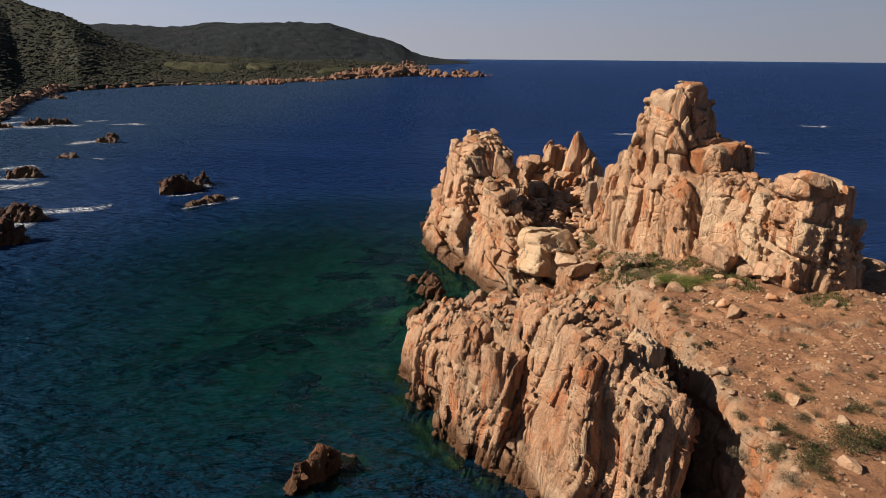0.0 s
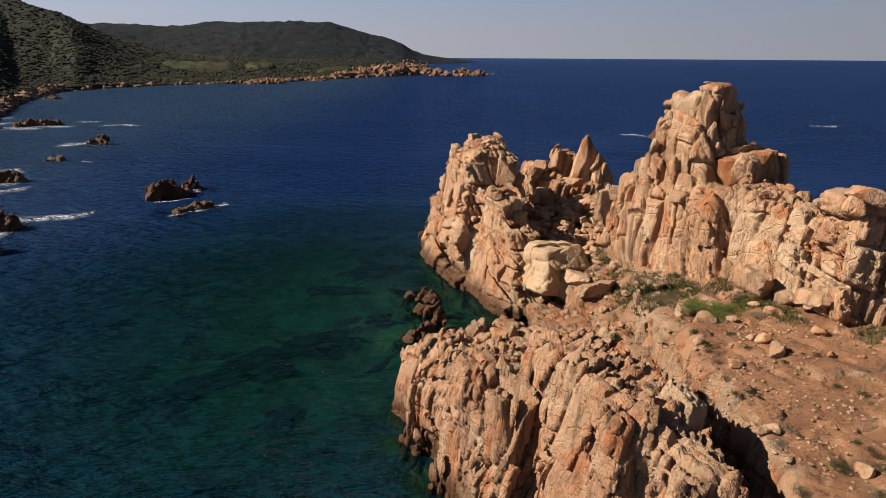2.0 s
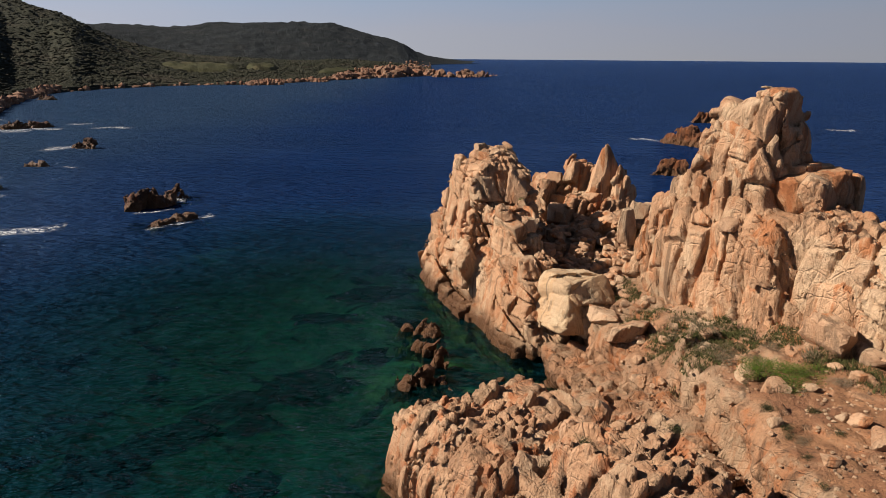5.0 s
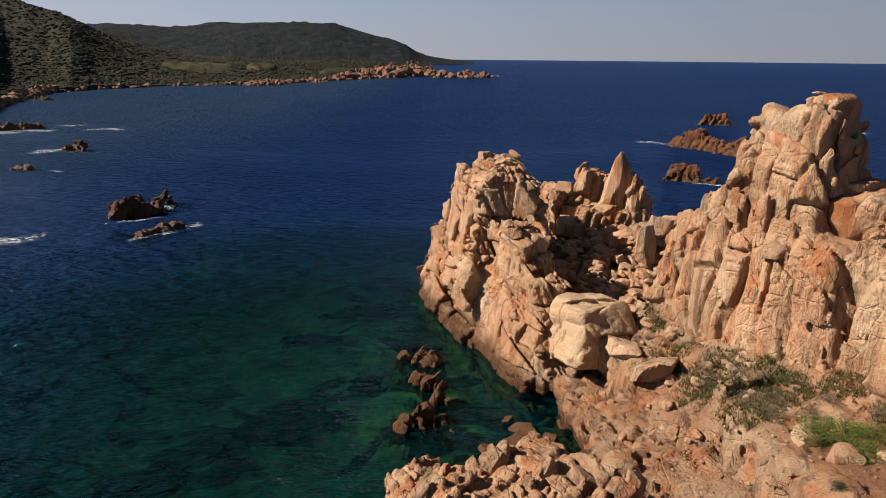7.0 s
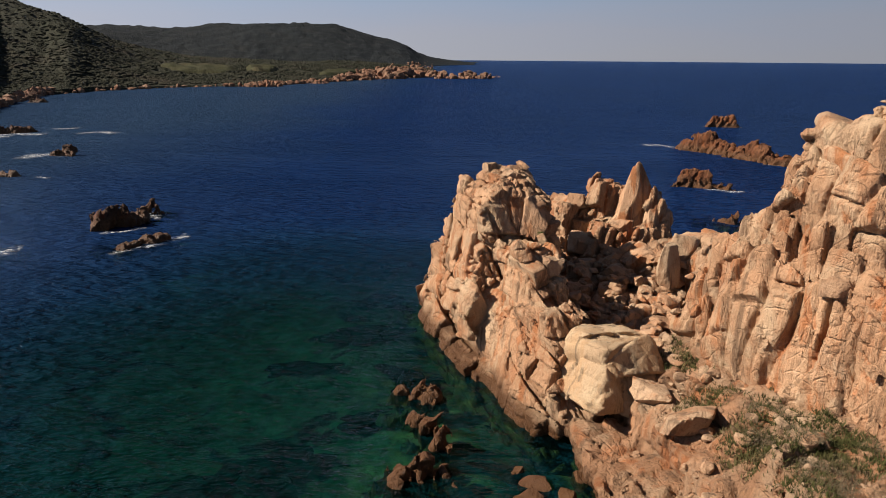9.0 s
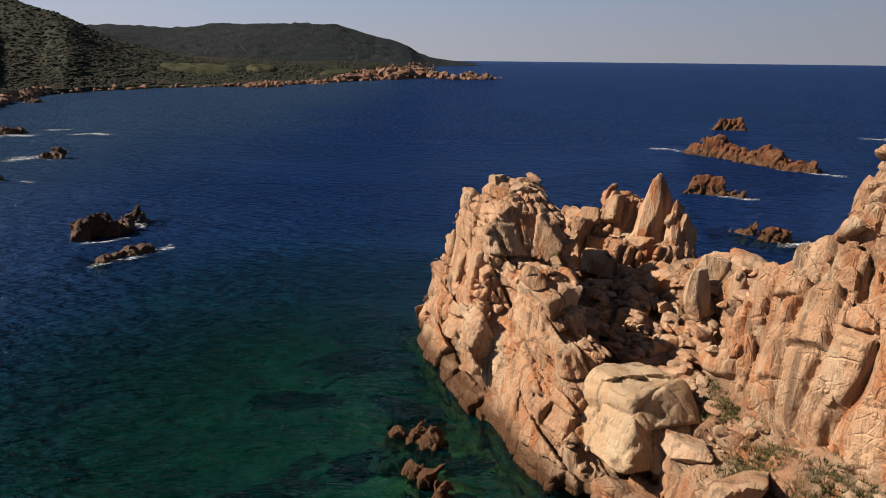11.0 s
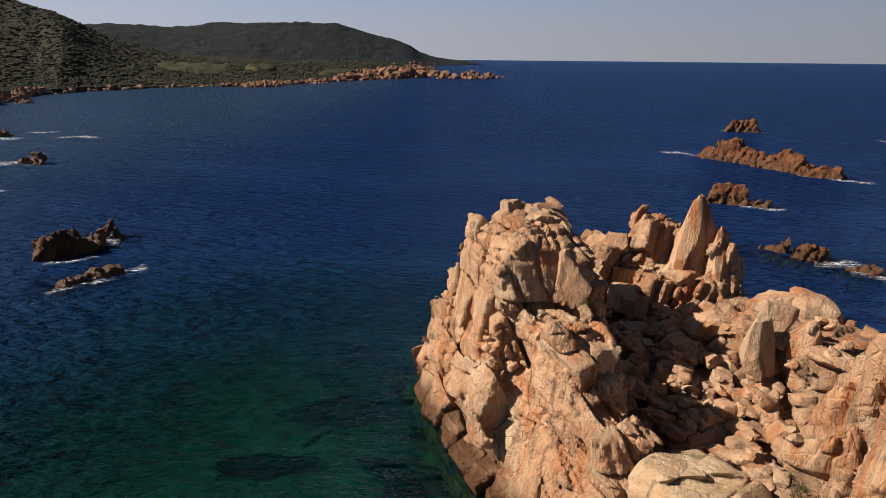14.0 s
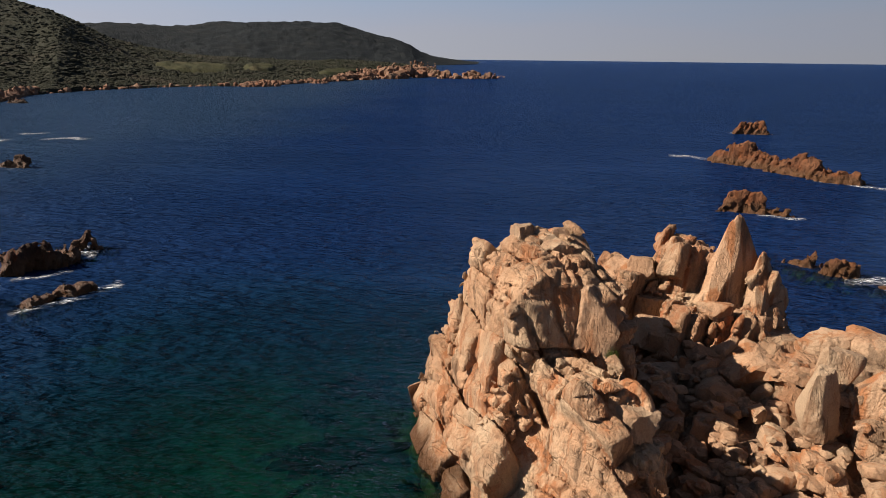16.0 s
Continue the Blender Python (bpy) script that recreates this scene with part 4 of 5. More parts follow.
SET_BLOCKS = [mesh_from("block", *cut_stone(130 + n, 4, 6, 0.03, 0.07), GRANITE_LOOSE, edge=30) for n in range(7)]
v, f = cut_stone(141, 4, 7, 0.04, 0.08)
v[:, 2] *= 1 / np.abs(v[:, 2]).max()
v[:, :2] *= (1.05 - 0.95 * np.clip((v[:, 2:] + 1) / 2, 0, 1) ** 1.2)
FIN = mesh_from("fin", v, f, GRANITE_LOOSE, edge=30)
block_of(CRAG, 13.7, 71.2, 9.4, 2.5, 1.5, 3.1, 0, -3, 10, "fin", FIN)
block_of(CRAG, 15.0, 70.4, 8.9, 1.5, 1.0, 1.9, 0, -10, 30, "fin", FIN)
block_of(CRAG, 12.6, 70.6, 8.0, 1.2, 0.9, 1.7, 0, 16, 0, "fin", FIN)
for row in ((8.6, 73.2, 8.4, 1.0, 1.0, 0.9, 10, 0, 20), (9.6, 72.6, 8.7, 0.8, 0.9, 1.0, 0, 14, 60), (11.2, 72.4, 9.9, 0.9, 0.8, 1.1, 0, 18, 10), (15.9, 70.6, 7.6, 0.9, 1.0, 1.3, 0, -10, 10), (14.4, 69.6, 7.0, 0.9, 0.7, 0.8, 0, 0, 30), (12.4, 69.8, 7.2, 0.8, 0.8, 0.9, 10, 0, 0)):
    block_of(CRAG, *row)
for row in ((3.1, 65.0, 12.2, 1.2, 1.1, 0.7, 4, -2, 10), (3.9, 66.1, 12.15, 1.0, 1.1, 0.95, 4, 4, 20), (2.1, 65.6, 12.5, 0.5, 0.5, 0.75, 0, 0, 30), (4.7, 62.6, 10.2, 0.85, 1.1, 1.5, 0, 14, 15), (2.6, 63.2, 10.9, 0.8, 0.8, 0.6, 10, 0, 40), (4.9, 58.2, 8.3, 0.95, 1.2, 0.85, -10, 14, 20)):
    block_of(PINNACLE_LEFT, *row)
ROUND_BLOCKS = [mesh_from("boulder", *cut_stone(150 + n, 4, 7, 0.07, 0.10), GRANITE_LOOSE, edge=34) for n in range(4)]
for n, row in enumerate(((15.65, 48.5, 17.0, 0.95, 1.6, 1.0, 20, -12, 26), (16.5, 47.0, 17.2, 1.2, 1.6, 1.0, 24, -10, 26), (15.5, 46.9, 15.9, 0.9, 1.2, 0.8, 20, 0, 20))):
    block_of(PINNACLE_MAIN, *row, name="boulder", mesh=ROUND_BLOCKS[n % 4])
RUSTY_BLOCK = mesh_from("boulder", *cut_stone(156, 4, 7, 0.06, 0.10), GRANITE_RUSTY, edge=34)
block_of(PINNACLE_MAIN, 18.7, 45.7, 12.7, 2.1, 1.9, 2.0, 0, -14, 24, name="boulder", mesh=RUSTY_BLOCK)
block_of(TOWER, 20.3, 35.9, 13.3, 1.2, 1.4, 0.75, 4, -4, 10)


v, f = cut_stone(143, 4, 7, 0.04, 0.08)
v[:, :2] *= (1.05 - 0.5 * np.clip((v[:, 2:] + 1) / 2, 0, 1) ** 2.5)
v *= 1 - 0.07 * np.exp(-(np.sin(np.arctan2(v[:, 1:2], v[:, :1]) * 5 + 0.6 * v[:, 2:]) / 0.35) ** 2) * (v[:, 2:] < 0.8)
TOOTH = mesh_from("boulder", v, f, GRANITE_LOOSE, edge=34)
FALLEN = "fallen granite stones"
# the largest stones of the basin
stone(13.3, 61.0, (1.05, 0.9, 1.45), "upright ribbed granite tooth among fallen stones", FALLEN, z=6.75, turn=15, tip=(4, 6), sink=0.25, mesh=TOOTH)
stone(14.6, 62.2, (0.8, 0.7, 1.5), "upright rounded granite stone in the scree", FALLEN, turn=30, tip=(0, 14))
stone(15.6, 61.0, (0.9, 0.8, 1.3), "rounded granite stone in the scree", FALLEN, turn=60, tip=(0, 20))
stone(13.2, 66.2, (2.1, 1.5, 1.1), "broad pale slab resting on fallen stones", FALLEN, turn=-12, tip=(6, -4))
stone(16.4, 66.0, (1.3, 1.0, 0.8), "flat-topped granite slab above the sea", FALLEN, turn=20)
stone(18.2, 65.4, (1.7, 1.2, 0.9), "broad pale granite slab above the sea", FALLEN, turn=-20, tip=(0, 14))
stone(15.6, 68.6, (0.8, 0.8, 0.7), "rounded granite stone at the scree's edge", FALLEN)
stone(10.8, 57.0, (0.5, 2.0, 0.5), "long granite slab lying in the scree", FALLEN, turn=28, tip=(-12, 0))
stone(11.5, 56.6, (0.5, 1.9, 0.45), "long granite slab lying in the scree", FALLEN, turn=33, tip=(-12, 0))
stone(9.6, 55.6, (1.6, 1.2, 0.9), "broad weathered granite slab in the scree", FALLEN, turn=40)
for x, y, s in ((9.0, 66.4, 1.5), (10.8, 67.6, 1.4), (8.2, 63.6, 1.3), (11.2, 65.2, 1.35), (9.6, 69.6, 1.3), (9.2, 61.2, 1.1), (12.2, 69.0, 1.0), (10.4, 63.4, 1.2)):
    stone(x, y, s, "large granite boulder in the shaded hollow", FALLEN, sink=0.5)
toss = random.Random(5)
for n in range(300):
    for _ in range(60):
        x, y = toss.uniform(7.2, 18.5), toss.uniform(53.5, 70.5)
        g = over(x, y, GROUND)
        if 3.5 < g < 8.5 and over(x, y) - g < 1.4 and x - 7.0 < 0.62 * (71.5 - y) + 3 and x > 7.4 - 0.05 * (y - 55):
            break
    size = toss.uniform(0.5, 0.95) if n < 70 else toss.uniform(0.24, 0.55)
    stone(x, y, size, "angular granite stone in a jumbled scree", FALLEN, flat=0.7)
# stones of the slope above the cove
SLOPE = "stones on the slope above the cove"
stone(9.4, 49.4, (1.1, 0.75, 0.55), "long tan boulder lying on the cove slope", SLOPE, turn=-20, tip=(0, 10))
stone(10.4, 46.6, (1.25, 1.0, 0.95), "square-cut granite block casting a dark shadow", SLOPE, turn=15, tip=(-8, 6))
stone(14.7, 45.4, (0.55, 0.5, 0.55), "pale square stone standing in the grass", SLOPE, turn=10, tip=(4, -6))
stone(18.3, 37.6, (0.8, 0.6, 0.6), "angular granite stone below the tower", SLOPE)
stone(18.6, 35.6, (0.85, 0.7, 0.7), "angular granite stone below the tower", SLOPE)
stone(19.4, 34.6, (1.1, 0.45, 0.5), "long granite stone below the tower", SLOPE, turn=-40)
stone(17.3, 39.2, (1.3, 0.9, 1.1), "leaning granite flake at the pinnacle foot", SLOPE, turn=-50, tip=(10, 20))
for n in range(75):
    x, y = toss.uniform(8.2, 17), toss.uniform(41, 55)
    if 0.4 < over(x, y, GROUND) < 8 and over(x, y) - over(x, y, GROUND) < 0.6:
        stone(x, y, toss.uniform(0.18, 0.5), "loose granite stone on the slope", SLOPE)
# stones on the plateau
PLATEAU = "stones on the bare plateau"
stone(15.5, 22.3, (0.4, 0.32, 0.3), "pale stone on bare soil with a dark shadow", PLATEAU)
stone(14.4, 23.9, (0.38, 0.3, 0.34), "reddish stone beside a low shrub", PLATEAU)
for n in range(110):
    x, y = toss.uniform(11.3, 24), toss.uniform(17, 38.5)
    if 4.5 < over(x, y, GROUND) < 10 and over(x, y) - over(x, y, GROUND) < 0.6 and (x < 13 or y > 31 or toss.random() < 0.12):
        stone(x, y, (0.1 + 0.32 * toss.random() ** 2) * (1.5 if y > 31 else 1.0), "loose granite stone on bare soil", PLATEAU, name="stone")
# blocks on the crest of the bluff and round the cove
for n in range(14):
    x, y = toss.uniform(-1.8, 9.4), toss.uniform(23, 40)
    z = over(x, y)
    if z > 4.8 and over(x, y, GROUND) < z - 0.5:
        s = toss.uniform(0.3, 0.55)
        block_of(BLUFF, x, y, z - 0.45 * s, s, s * toss.uniform(0.6, 0.9), s * toss.uniform(0.8, 1.7), toss.uniform(-15, 15), 28 + toss.uniform(-14, 14), toss.uniform(10, 60))
COVE = "boulders at the cove's edge"
for x, y, s in ((0.0, 48.6, 0.85), (2.9, 49.4, 0.8), (1.2, 47.6, 0.6), (4.2, 48.4, 0.9), (5.3, 47.6, 0.8), (6.4, 48.9, 0.7), (3.6, 47.0, 0.8), (2.2, 46.4, 0.9), (0.6, 46.0, 0.7), (-0.4, 44.6, 0.6), (4.9, 46.0, 1.0), (-0.9, 50.3, 0.5)):
    stone(x, y, s, "wet rounded boulder at the edge of the cove", COVE, z=-0.95 if x < 3.3 else -0.7, sink=0.1, material=COVE_ROCK)


def litter(name, spots, material, label, low, high):
    """Gravel: many small stones in one mesh."""
    toss = np.random.RandomState(3)
    vs, fs, at = [], [], 0
    for x, y, z in spots:
        v, f = PEBBLES[toss.randint(6)]
        a, s = toss.uniform(0, 6.28), toss.uniform(low, high)
        turn = np.array([[math.cos(a), -math.sin(a), 0], [math.sin(a), math.cos(a), 0], [0, 0, 0.7]])
        vs.append(v @ turn.T * s + (x, y, z + 0.2 * s))
        fs.append(f + at)
        at += len(v)
    ob = new(name, mesh_from(name, np.concatenate(vs), np.concatenate(fs), material, smooth=False))
    return tagged(ob, label, "gravel", kind="stuff")


spots = []
for n in range(4200):
    x, y = toss.uniform(9, 25), toss.uniform(15, 56)
    z, g = over(x, y), over(x, y, GROUND)
    if 2.0 < g < 10 and z - g < 0.3 and fractal(np.array([[x * 0.4, y * 0.4, 0]]), 3, 77)[0] > -0.35:
        spots.append((x, y, g))
litter("gravel", spots, GRANITE_LOOSE, "scattered gravel and small stones on reddish soil", 0.03, 0.11)


# ---- plants ----
def leafy(seed, spread, tall, leaves, size, upright=0.0, clumps=7):
    """Leaves of a low shrub: small folded blades in clumps over a rounded cushion."""
    toss = np.random.RandomState(seed)
    mid = np.stack([toss.uniform(-1, 1, clumps) * spread * 0.65, toss.uniform(-1, 1, clumps) * spread * 0.65, toss.uniform(0.35, 0.75, clumps) * tall], 1)
    pick = toss.randint(clumps, size=leaves)
    u = toss.normal(size=(leaves, 3))
    u /= np.linalg.norm(u, axis=1)[:, None]
    r = toss.uniform(0.55, 1.05, leaves)[:, None] * (spread * 0.45, spread * 0.45, tall * 0.42)
    at = mid[pick] + u * r
    at[:, 2] = np.maximum(at[:, 2], 0.02)
    way = u + toss.normal(size=(leaves, 3)) * 0.6
    way[:, 2] += upright
    way /= np.linalg.norm(way, axis=1)[:, None]
    side = np.cross(way, toss.normal(size=(leaves, 3)))
    side /= np.linalg.norm(side, axis=1)[:, None]
    s = toss.uniform(0.6, 1.3, leaves)[:, None] * size
    v = np.stack([at - side * s * 0.35, at + way * s, at + side * s * 0.35, at - way * s * 0.4], 1).reshape(-1, 3)
    return v.astype(np.float32), np.arange(len(v)).reshape(-1, 4)


def stems(seed, spread, tall, count, thick):
    """Thin tapered stems that fan out from one root."""
    toss = np.random.RandomState(seed)
    vs, fs = [], []
    for n in range(count):
        a, lean = toss.uniform(0, 6.28), toss.uniform(0.2, 1.0)
        tip = np.array([math.cos(a) * lean * spread * 0.8, math.sin(a) * lean * spread * 0.8, tall * toss.uniform(0.55, 0.95)])
        for m in range(3):
            b = 6.28 * m / 3
            vs.append((math.cos(b) * thick, math.sin(b) * thick, -0.05))
        vs.append(tip)
        o = 4 * n
        fs += [(o, o + 1, o + 3), (o + 1, o + 2, o + 3), (o + 2, o, o + 3)]
    return np.array(vs, np.float32), np.array(fs)


TWIG = foliage("twig_bark", (0.07, 0.05, 0.035), (0.12, 0.09, 0.06), (0.10, 0.08, 0.06), 4.0)
GREEN_MAT = foliage("bright_green_leaves", (0.035, 0.06, 0.008), (0.075, 0.105, 0.015), (0.05, 0.07, 0.015), 4.0)
KINDS = []
for n, (mat, seed, size) in enumerate(((SHRUB, 1, 0.055), (SHRUB, 2, 0.05), (SHRUB_DRY, 3, 0.05), (SHRUB_DRY, 4, 0.05), (GREEN_MAT, 5, 0.05))):
    KINDS.append((mesh_from("leaves", *leafy(seed, 1.0, 0.9, 1500, size, 0.5 if n in (2, 3) else 0.2), mat, smooth=False), mesh_from("stems", *stems(seed, 0.9, 0.8, 22, 0.02), TWIG, smooth=False)))


def shrub(x, y, spread, tall, kind, label, group):
    ob = new("shrub", None)
    z = over(x, y)
    ob.matrix_basis = pose(x, y, z - 0.05, 0, 0, random.Random(int(x * 91 + y * 37)).uniform(0, 360)) @ Matrix.Diagonal((spread, spread, tall, 1))
    part("foliage", KINDS[kind][0], ob)
    part("woody_base", KINDS[kind][1], ob, "thin brown woody stems")
    return tagged(ob, label, "shrub", group)


SCRUBS = "low shrubs on the headland"
for x, y, s, h, kind in ((14.8, 20.4, 1.2, 0.7, 0), (15.9, 20.8, 1.1, 0.6, 1), (13.6, 20.6, 0.8, 0.5, 0), (12.2, 20.3, 0.75, 0.5, 1), (11.6, 21.6, 0.6, 0.45, 2),
                         (11.9, 17.9, 0.7, 0.5, 1), (13.7, 23.9, 0.55, 0.35, 1), (14.9, 24.0, 0.5, 0.35, 0), (14.3, 22.6, 0.6, 0.3, 2), (16.6, 22.9, 0.7, 0.35, 1),
                         (12.4, 25.3, 0.5, 0.35, 2), (13.2, 26.4, 0.45, 0.3, 2), (12.0, 23.0, 0.4, 0.35, 1), (11.5, 26.0, 0.4, 0.4, 0), (11.2, 22.6, 0.6, 0.5, 0), (12.6, 21.6, 0.7, 0.45, 1), (11.0, 24.6, 0.5, 0.4, 2), (12.9, 19.2, 0.8, 0.55, 0), (12.0, 19.0, 0.7, 0.5, 2), (11.3, 20.2, 0.6, 0.5, 0)):
    shrub(x, y, s, h, kind, ("dark olive-green low shrub on bare soil", "dull green cushion shrub on bare soil", "dry grey-brown heather-like shrub")[min(kind, 2)], SCRUBS)
for x, y, s in ((13.4, 37.2, 1.1), (14.3, 36.9, 1.3), (15.1, 37.2, 1.2), (14.6, 37.9, 1.0), (13.8, 38.1, 0.8)):
    shrub(x, y, s, 0.55, 4, "bright green low cushion of leaves between rocks", SCRUBS)
for x, y, s in ((13.0, 43.0, 0.8), (12.6, 41.6, 0.8), (12.9, 44.3, 0.7), (13.6, 40.4, 0.7), (14.2, 39.2, 0.8), (12.2, 40.2, 0.6), (15.0, 40.2, 0.7), (12.2, 43.4, 0.6), (12.8, 42.2, 0.9), (13.3, 41.0, 0.8), (12.4, 44.9, 0.8), (13.7, 45.2, 0.7), (13.1, 46.4, 0.6), (14.9, 42.0, 0.6), (15.9, 38.6, 0.7), (12.9, 39.4, 0.8), (16.2, 36.4, 0.6)):
    shrub(x, y, s * 0.9, 0.38, 3 if int(x * 10) % 3 else 2, "dry grey tangled shrub on the rocky slope", SCRUBS)
toss = random.Random(31)
for n in range(120):
    x, y = toss.uniform(11.0, 24), toss.uniform(16, 40)
    if 5 < over(x, y, GROUND) and over(x, y) - over(x, y, GROUND) < 0.4:
        shrub(x, y, toss.uniform(0.15, 0.4), toss.uniform(0.12, 0.28), toss.choice((0, 1, 2, 3)), "small tuft of dry scrub on bare soil", SCRUBS)
shrub(5.1, 60.3, 0.3, 0.25, 4, "small green plant growing from a rock cleft", "")
for x, y in ((5.6, 32.0), (7.4, 30.4), (6.2, 34.0), (8.6, 28.0), (4.4, 29.6), (7.9, 26.2)):
    shrub(x, y, 0.35, 0.25, toss.choice((0, 2, 4)), "small tuft of scrub in a cleft of the bluff", SCRUBS)


def grass(name, patches, blades, label):
    """Thin curved blades over a few rough patches of ground, as one mesh."""
    toss = np.random.RandomState(9)
    vs = []
    for x, y, r in patches:
        for n in range(int(blades * r * r)):
            a, d = toss.uniform(0, 6.28), r * math.sqrt(toss.uniform()) * toss.uniform(0.7, 1.15)
            px, py = x + d * math.cos(a), y + d * math.sin(a)
            z = over(px, py)
            if z < 1.5 or z - over(px, py, GROUND) > 0.5:
                continue
            h, b, w = toss.uniform(0.08, 0.24), toss.uniform(0, 6.28), 0.022
            lx, ly = toss.normal(0, 0.5, 2) * h
            vs += [(px - w * math.cos(b), py - w * math.sin(b), z - 0.03), (px + w * math.cos(b), py + w * math.sin(b), z - 0.03), (px + lx, py + ly, z + h)]
    v = np.array(vs, np.float32)
    return tagged(new(name, mesh_from(name, v, np.arange(len(v)).reshape(-1, 3), GRASS, smooth=False)), label, "grass", kind="stuff")


grass("grass", ((13.0, 42.5, 1.9), (12.4, 45.0, 1.4), (14.4, 46.4, 1.6), (13.6, 49.0, 1.6), (12.2, 52.0, 1.5), (14.6, 43.2, 1.3), (12.0, 40.0, 1.2), (11.4, 48.0, 1.1), (16.4, 41.0, 1.2), (12.9, 54.0, 1.3), (18.0, 36.2, 1.3), (16.8, 38.0, 1.2), (20.5, 33.0, 1.2), (13.4, 51.0, 1.5), (14.2, 41.6, 1.3), (11.8, 44.0, 1.2), (15.4, 44.4, 1.2)), 750, "patchy green and dry grass among the rocks")


# ---- foam ----
def foam(x, y, long, wide, turn, name="foam"):
    """A ragged sheet of foam lying on the water, densest along its middle."""
    n, m = 40, 12
    u, w = np.meshgrid(np.linspace(-1, 1, n), np.linspace(-1, 1, m), indexing="ij")
    c, s = math.cos(radians(turn)), math.sin(radians(turn))
    bend = 0.45 * np.sin(u * 2.3 + x) + 0.2 * np.sin(u * 5.1 + y)
    wide = wide * 1.7
    px, py = u * long * 0.5, (w + bend) * wide * 0.5
    v = np.stack([x + c * px - s * py, y + s * px + c * py, np.full_like(px, 0.03)], -1).reshape(-1, 3)
    core = (np.clip(1.25 - np.abs(u) ** 2, 0, 1) * np.clip(1.3 - np.abs(w) * 1.3, 0, 1)).ravel()
    i, j = np.meshgrid(np.arange(n - 1), np.arange(m - 1), indexing="ij")
    q = np.stack([i * m + j, (i + 1) * m + j, (i + 1) * m + j + 1, i * m + j + 1], -1).reshape(-1, 4)
    return tagged(new(name, mesh_from(name, v, q, FOAM, core=core)), "white ragged surf foam on the sea surface", "foam", kind="stuff")


for row in ((-87.5, 150.5, 9, 5, 10), (-99, 190.4, 11, 3, 4), (-114, 199.5, 7, 2.4, 4), (-117, 185, 13, 4, 20), (-124, 179, 16, 5, 12), (-131, 172, 14, 5, 12), (-74, 103.6, 7, 3.4, 8),
            (-52, 83.0, 10, 2.4, 22), (-55, 74.2, 7, 3.4, 12), (-70, 98, 8, 3, 10), (-80, 114, 7, 3, 10), (-41.2, 101, 3.2, 2.4, 20), (-33.2, 90.4, 4, 1.2, 50), (-40.5, 93.2, 5, 0.9, 50), (-35.2, 86.2, 6, 0.8, 52),
            (111.5, 204.8, 9, 3.2, -4), (75.5, 226.4, 4, 1.8, 0), (46.5, 177, 8, 2.6, -20), (62.5, 149.6, 6, 1.6, -30), (66.5, 145.6, 7, 1.8, -20), (41.5, 122.8, 6, 1.2, -12), (38.8, 96.6, 6, 2.0, -30), (40.5, 93.2, 6, 2.2, -20),
            (21.0, 74.0, 6, 2.4, -20), (-72.0, 126.0, 3, 1.0, 0), (-149, 205, 14, 4, 50), (-140, 190, 16, 4, 40)):
    foam(*row)


# ---- weed on the sea bed ----
WEED = foliage("sea_weed", (0.004, 0.008, 0.007), (0.008, 0.014, 0.010), (0.010, 0.012, 0.008), 1.0)


def weed(x, y, long, wide, turn, seed):
    """A low shaggy mound of weed."""
    u, f = BALL[4]
    k = 1 + 0.55 * fractal(u * 1.7 + seed, 4, seed)
    v = u * k[:, None] * (long * 0.5, wide * 0.5, 0.35)
    c, s = math.cos(radians(turn)), math.sin(radians(turn))
    v = np.stack([c * v[:, 0] - s * v[:, 1] + x, s * v[:, 0] + c * v[:, 1] + y, v[:, 2] - 2.2], 1)
    return tagged(new("weed_patch", mesh_from("weed_patch", v, f, WEED)), "dark weed meadow on the sea bed", "seaweed", kind="stuff")


for n, row in enumerate(((-9.9, 40.2, 2.6, 3.6, 20), (-10.4, 51.6, 5.0, 3.0, 20), (-14.0, 49.4, 6.0, 2.4, 40), (-17.0, 44.6, 6.0, 2.8, 35), (-19.5, 42.0, 4.5, 3.0, 10), (-12.6, 47.0, 3.0, 1.8, 30),
                         (-3.4, 61.5, 2.0, 4.0, 0), (-6.0, 57.0, 3.0, 2.0, 20), (-12.0, 64.0, 5.0, 2.0, 10), (-7.6, 70.0, 6.0, 3.0, 20), (-1.0, 29.5, 1.4, 1.2, 0), (-3.2, 60.0, 1.4, 2.6, 0))):
    weed(*row, n + 1)


# ---- far shore: boulder coast, islets, scrub ----
def shore_rocks(name, spots, label, seed, low, high, kinds):
    toss = np.random.RandomState(seed)
    vs, fs, at = [], [], 0
    for x, y, z in spots:
        v, f = kinds[toss.randint(6)]
        a, s = toss.uniform(0, 6.28), low + (high - low) * toss.uniform() ** 2.5
        turn = np.array([[math.cos(a), -math.sin(a), 0], [math.sin(a), math.cos(a), 0], [0, 0, toss.uniform(0.6, 1.25)]])
        vs.append(v @ turn.T * s + (x, y, z))
        fs.append(f + at)
        at += len(v)
    ob = new(name, mesh_from(name, np.concatenate(vs), np.concatenate(fs), FAR_ROCK, smooth=False))
    return tagged(ob, label, "rocky shore", kind="stuff")


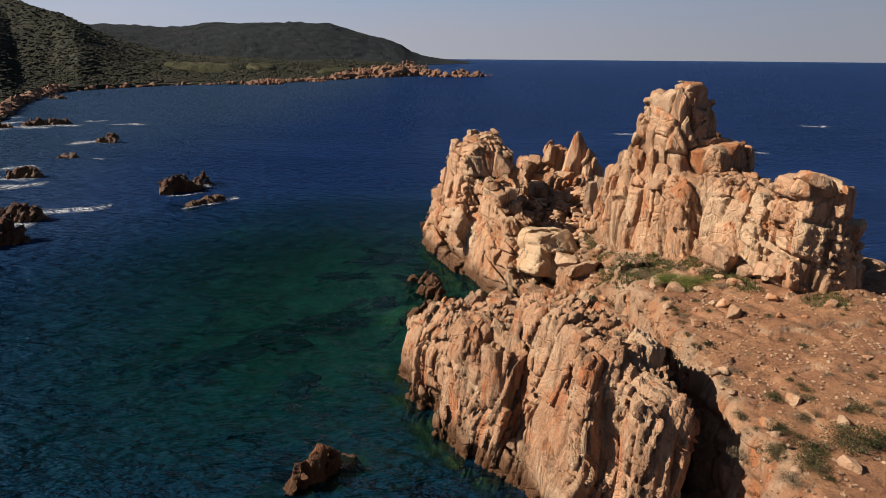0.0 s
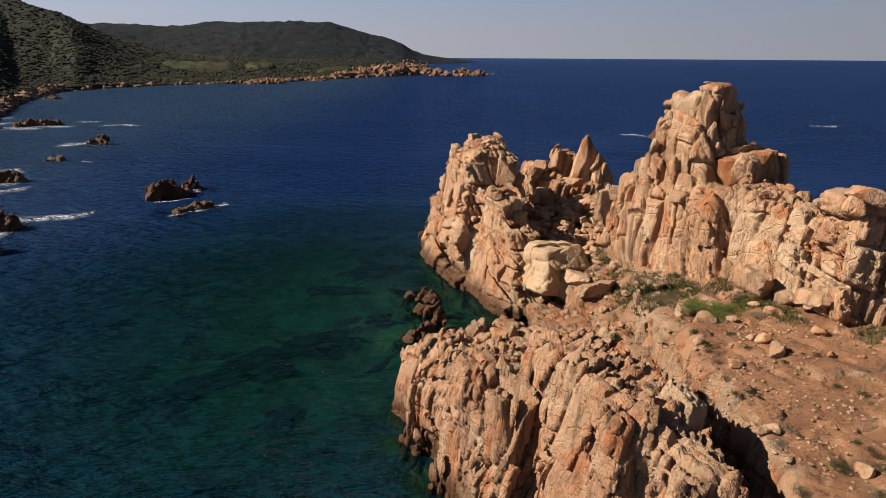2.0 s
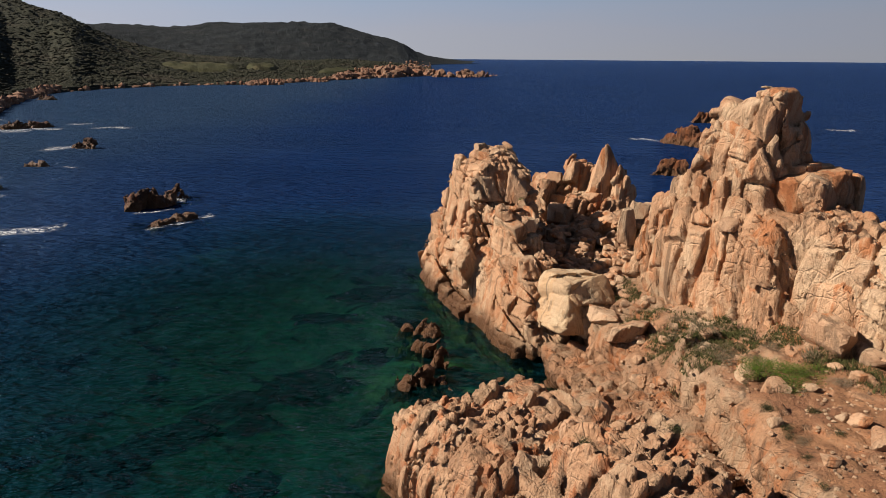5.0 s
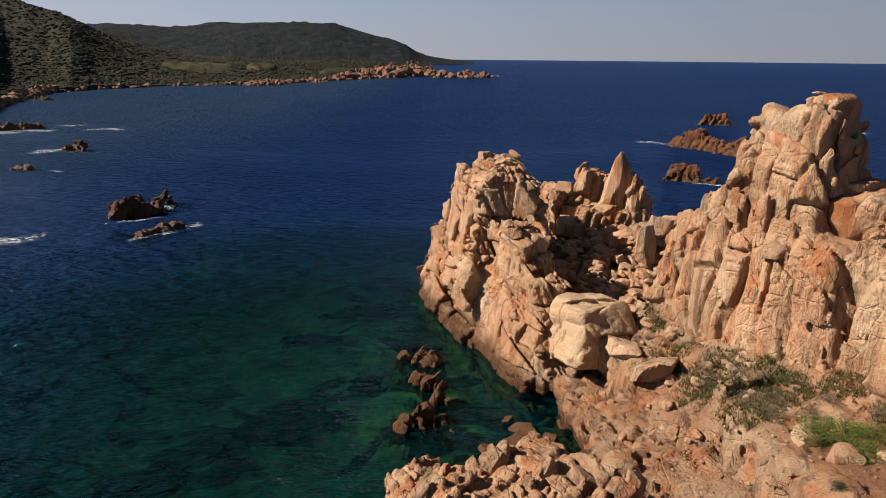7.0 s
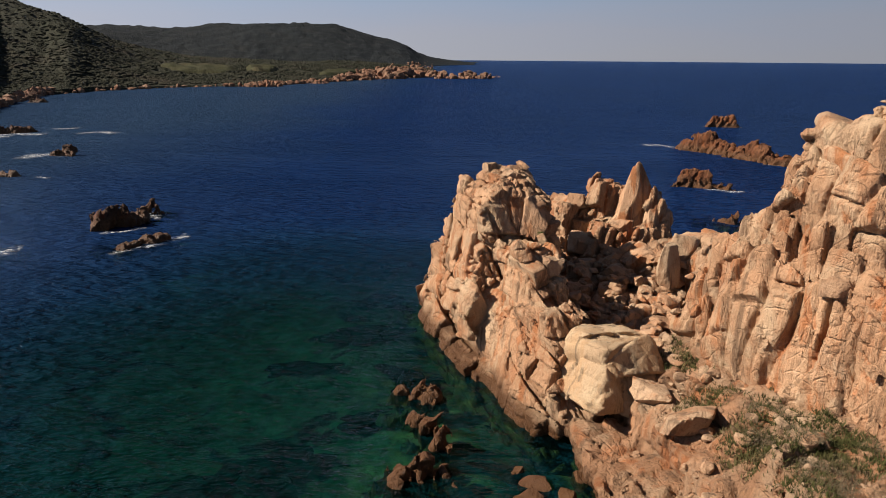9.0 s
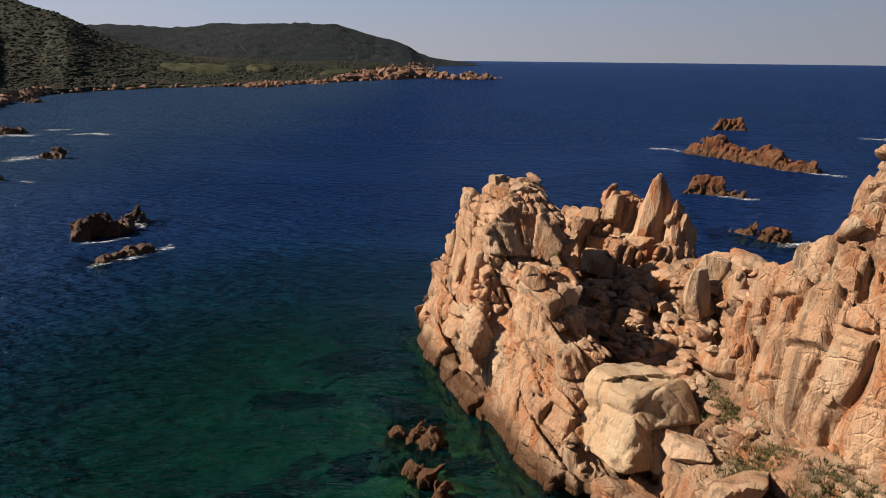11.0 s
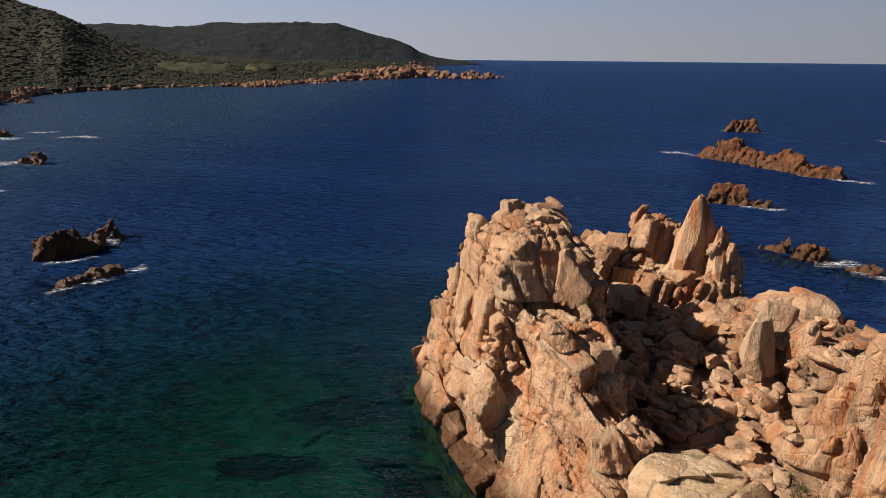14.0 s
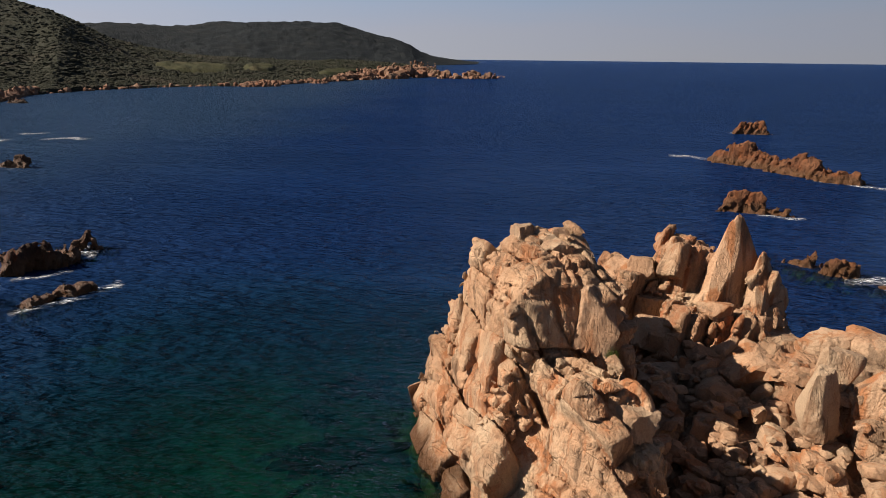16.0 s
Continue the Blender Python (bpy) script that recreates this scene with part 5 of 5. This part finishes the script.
FAR_BOULDERS = [mesh_from("boulder", *cut_stone(200 + n, 2, 8, 0.04, 0.08), FAR_ROCK, smooth=False) for n in range(6)]
toss = random.Random(71)
SHORE = ((-36, 240), (-34.5, 322), (-32, 412), (-28.4, 449), (-24.2, 480), (-20.8, 492), (-17.2, 489), (-14.4, 526), (-10.6, 588), (-8.6, 636), (-5.7, 735), (-4, 768), (-3, 790))
spots = []
for n in range(1900):
    az = (toss.gauss(-16.4, 0.9) if n < 160 else toss.gauss(-12.5, 1.3) if n < 330 else toss.triangular(-12.0, -3.0, -5.0)) if n < 1550 else toss.uniform(-36.0, -31.5) if n < 1850 else toss.uniform(-31.5, -18.5)
    d = float(np.interp(az, *zip(*SHORE)))
    wide = 6 + 60 * max(0, (az + 13) / 10) ** 1.2 if az > -13 else 9 if az > -18.5 else 1.2 if az > -31.5 else 14
    back = abs(toss.gauss(0, 0.5)) * wide
    rise = 0.0 + back * 0.16 + (1.5 if az > -11 else 0)
    d += back - 2
    spots.append((d * math.sin(radians(az)), d * math.cos(radians(az)), toss.uniform(-0.5, 0.8) + rise))
shore_rocks("far_shore_rocks", spots, "reddish granite boulders lining the far shore", 4, 0.5, 3.2, PEBBLES)
for az, d, size, count, seed in ((-5.9, 690, 13, 34, 1), (-4.6, 705, 11, 14, 2), (-3.7, 718, 12, 9, 12), (-2.9, 728, 11, 9, 13), (-2.1, 672, 5.5, 10, 3), (-1.4, 674, 4.5, 8, 4), (-0.4, 672, 8, 10, 5), (0.6, 690, 11, 12, 6), (1.7, 716, 6, 8, 7), (2.4, 725, 3, 6, 14), (-7.2, 660, 12, 30, 8), (-8.6, 622, 7, 18, 9), (-16.4, 492, 5.5, 26, 10), (-17.6, 486, 4.5, 16, 15), (-12.4, 540, 4, 14, 11), (-10.6, 585, 5, 14, 16)):
    luck = random.Random(seed)
    islet = new("rock_islet", None)
    islet.location = (d * math.sin(radians(az)), d * math.cos(radians(az)), 0.0)
    for n in range(count * 2):
        a, r = luck.uniform(0, 6.28), size * 1.7 * math.sqrt(luck.random())
        z, big = luck.uniform(-0.2, 1.0) * size * 0.9 * (1 - r / (size * 1.9)), size * (0.16 + 0.36 * luck.random() ** 2.0)
        rock = new("boulder", FAR_BOULDERS[luck.randrange(6)])
        rock.parent = islet
        rock.matrix_basis = pose(r * math.cos(a), r * math.sin(a), z, 0, 0, luck.uniform(0, 360)) @ Matrix.Diagonal((big, big, big * luck.uniform(0.6, 1.25), 1))
    tagged(islet, "pinkish granite islet off the far cape", "sea rock", "rock islets off the far cape")

# scrub on the slopes across the bay
toss = np.random.RandomState(8)
grid = HILL_P.reshape(HILL_ROWS, HILL_COLS, 3)
u, f = BALL[1]
r = (3 + toss.uniform(size=16000) ** 1.6 * 110).astype(int)
c = toss.randint(370, HILL_COLS - 10, size=16000)
t = toss.uniform(size=(16000, 1))
at = grid[r, c] * (1 - t) + grid[r + 1, c] * t
at = at[at[:, 2] > 1.5]
size = toss.uniform(0.5, 1.35, len(at))
v = u * (1 + 0.8 * (toss.rand(len(at), len(u), 1) - 0.5)) * (size[:, None, None] * (1.5, 1.5, 0.75)) + at[:, None] + (size[:, None] * (0, 0, 0.1))[:, None]
f = f + (len(u) * np.arange(len(at)))[:, None, None]
tagged(new("far_scrub", mesh_from("far_scrub", v.reshape(-1, 3), f.reshape(-1, 3), SCRUB_FAR, smooth=False)), "dense dark scrub on the slopes across the bay", "scrub", kind="stuff")


# ---- fields behind the far shore ----
FIELD = foliage("far_field", (0.028, 0.031, 0.014), (0.044, 0.041, 0.020), (0.066, 0.048, 0.028), 0.08, 1.0)
for az0, az1, r0, r1, label in ((-24.5, -18.8, 34, 58, "pale olive field behind the far shore"), (-18.2, -15.6, 40, 62, "dry grassy field behind the far shore"), (-12.4, -8.6, 22, 46, "dry brown clearing near the far cape")):
    c0, c1 = (int((a + 60) / 57 * (HILL_COLS - 1)) for a in (az0, az1))
    patch = grid[r0:r1, c0:c1].copy()
    rows, cols = patch.shape[:2]
    ii, jj = np.meshgrid(np.linspace(-1, 1, rows), np.linspace(-1, 1, cols), indexing="ij")
    patch[..., 2] += 2.6 - 5.5 * np.clip(ii ** 2 + jj ** 2 - 0.55, 0, 1) + 0.8 * fractal(patch.reshape(-1, 3) * 0.03, 3, 4).reshape(rows, cols)
    i, j = np.meshgrid(np.arange(rows - 1), np.arange(cols - 1), indexing="ij")
    q = np.stack([i * cols + j, i * cols + j + 1, (i + 1) * cols + j + 1, (i + 1) * cols + j], -1).reshape(-1, 4)
    tagged(new("ground_field", mesh_from("ground_field", patch.reshape(-1, 3), q, FIELD)), label, "field", kind="structure")
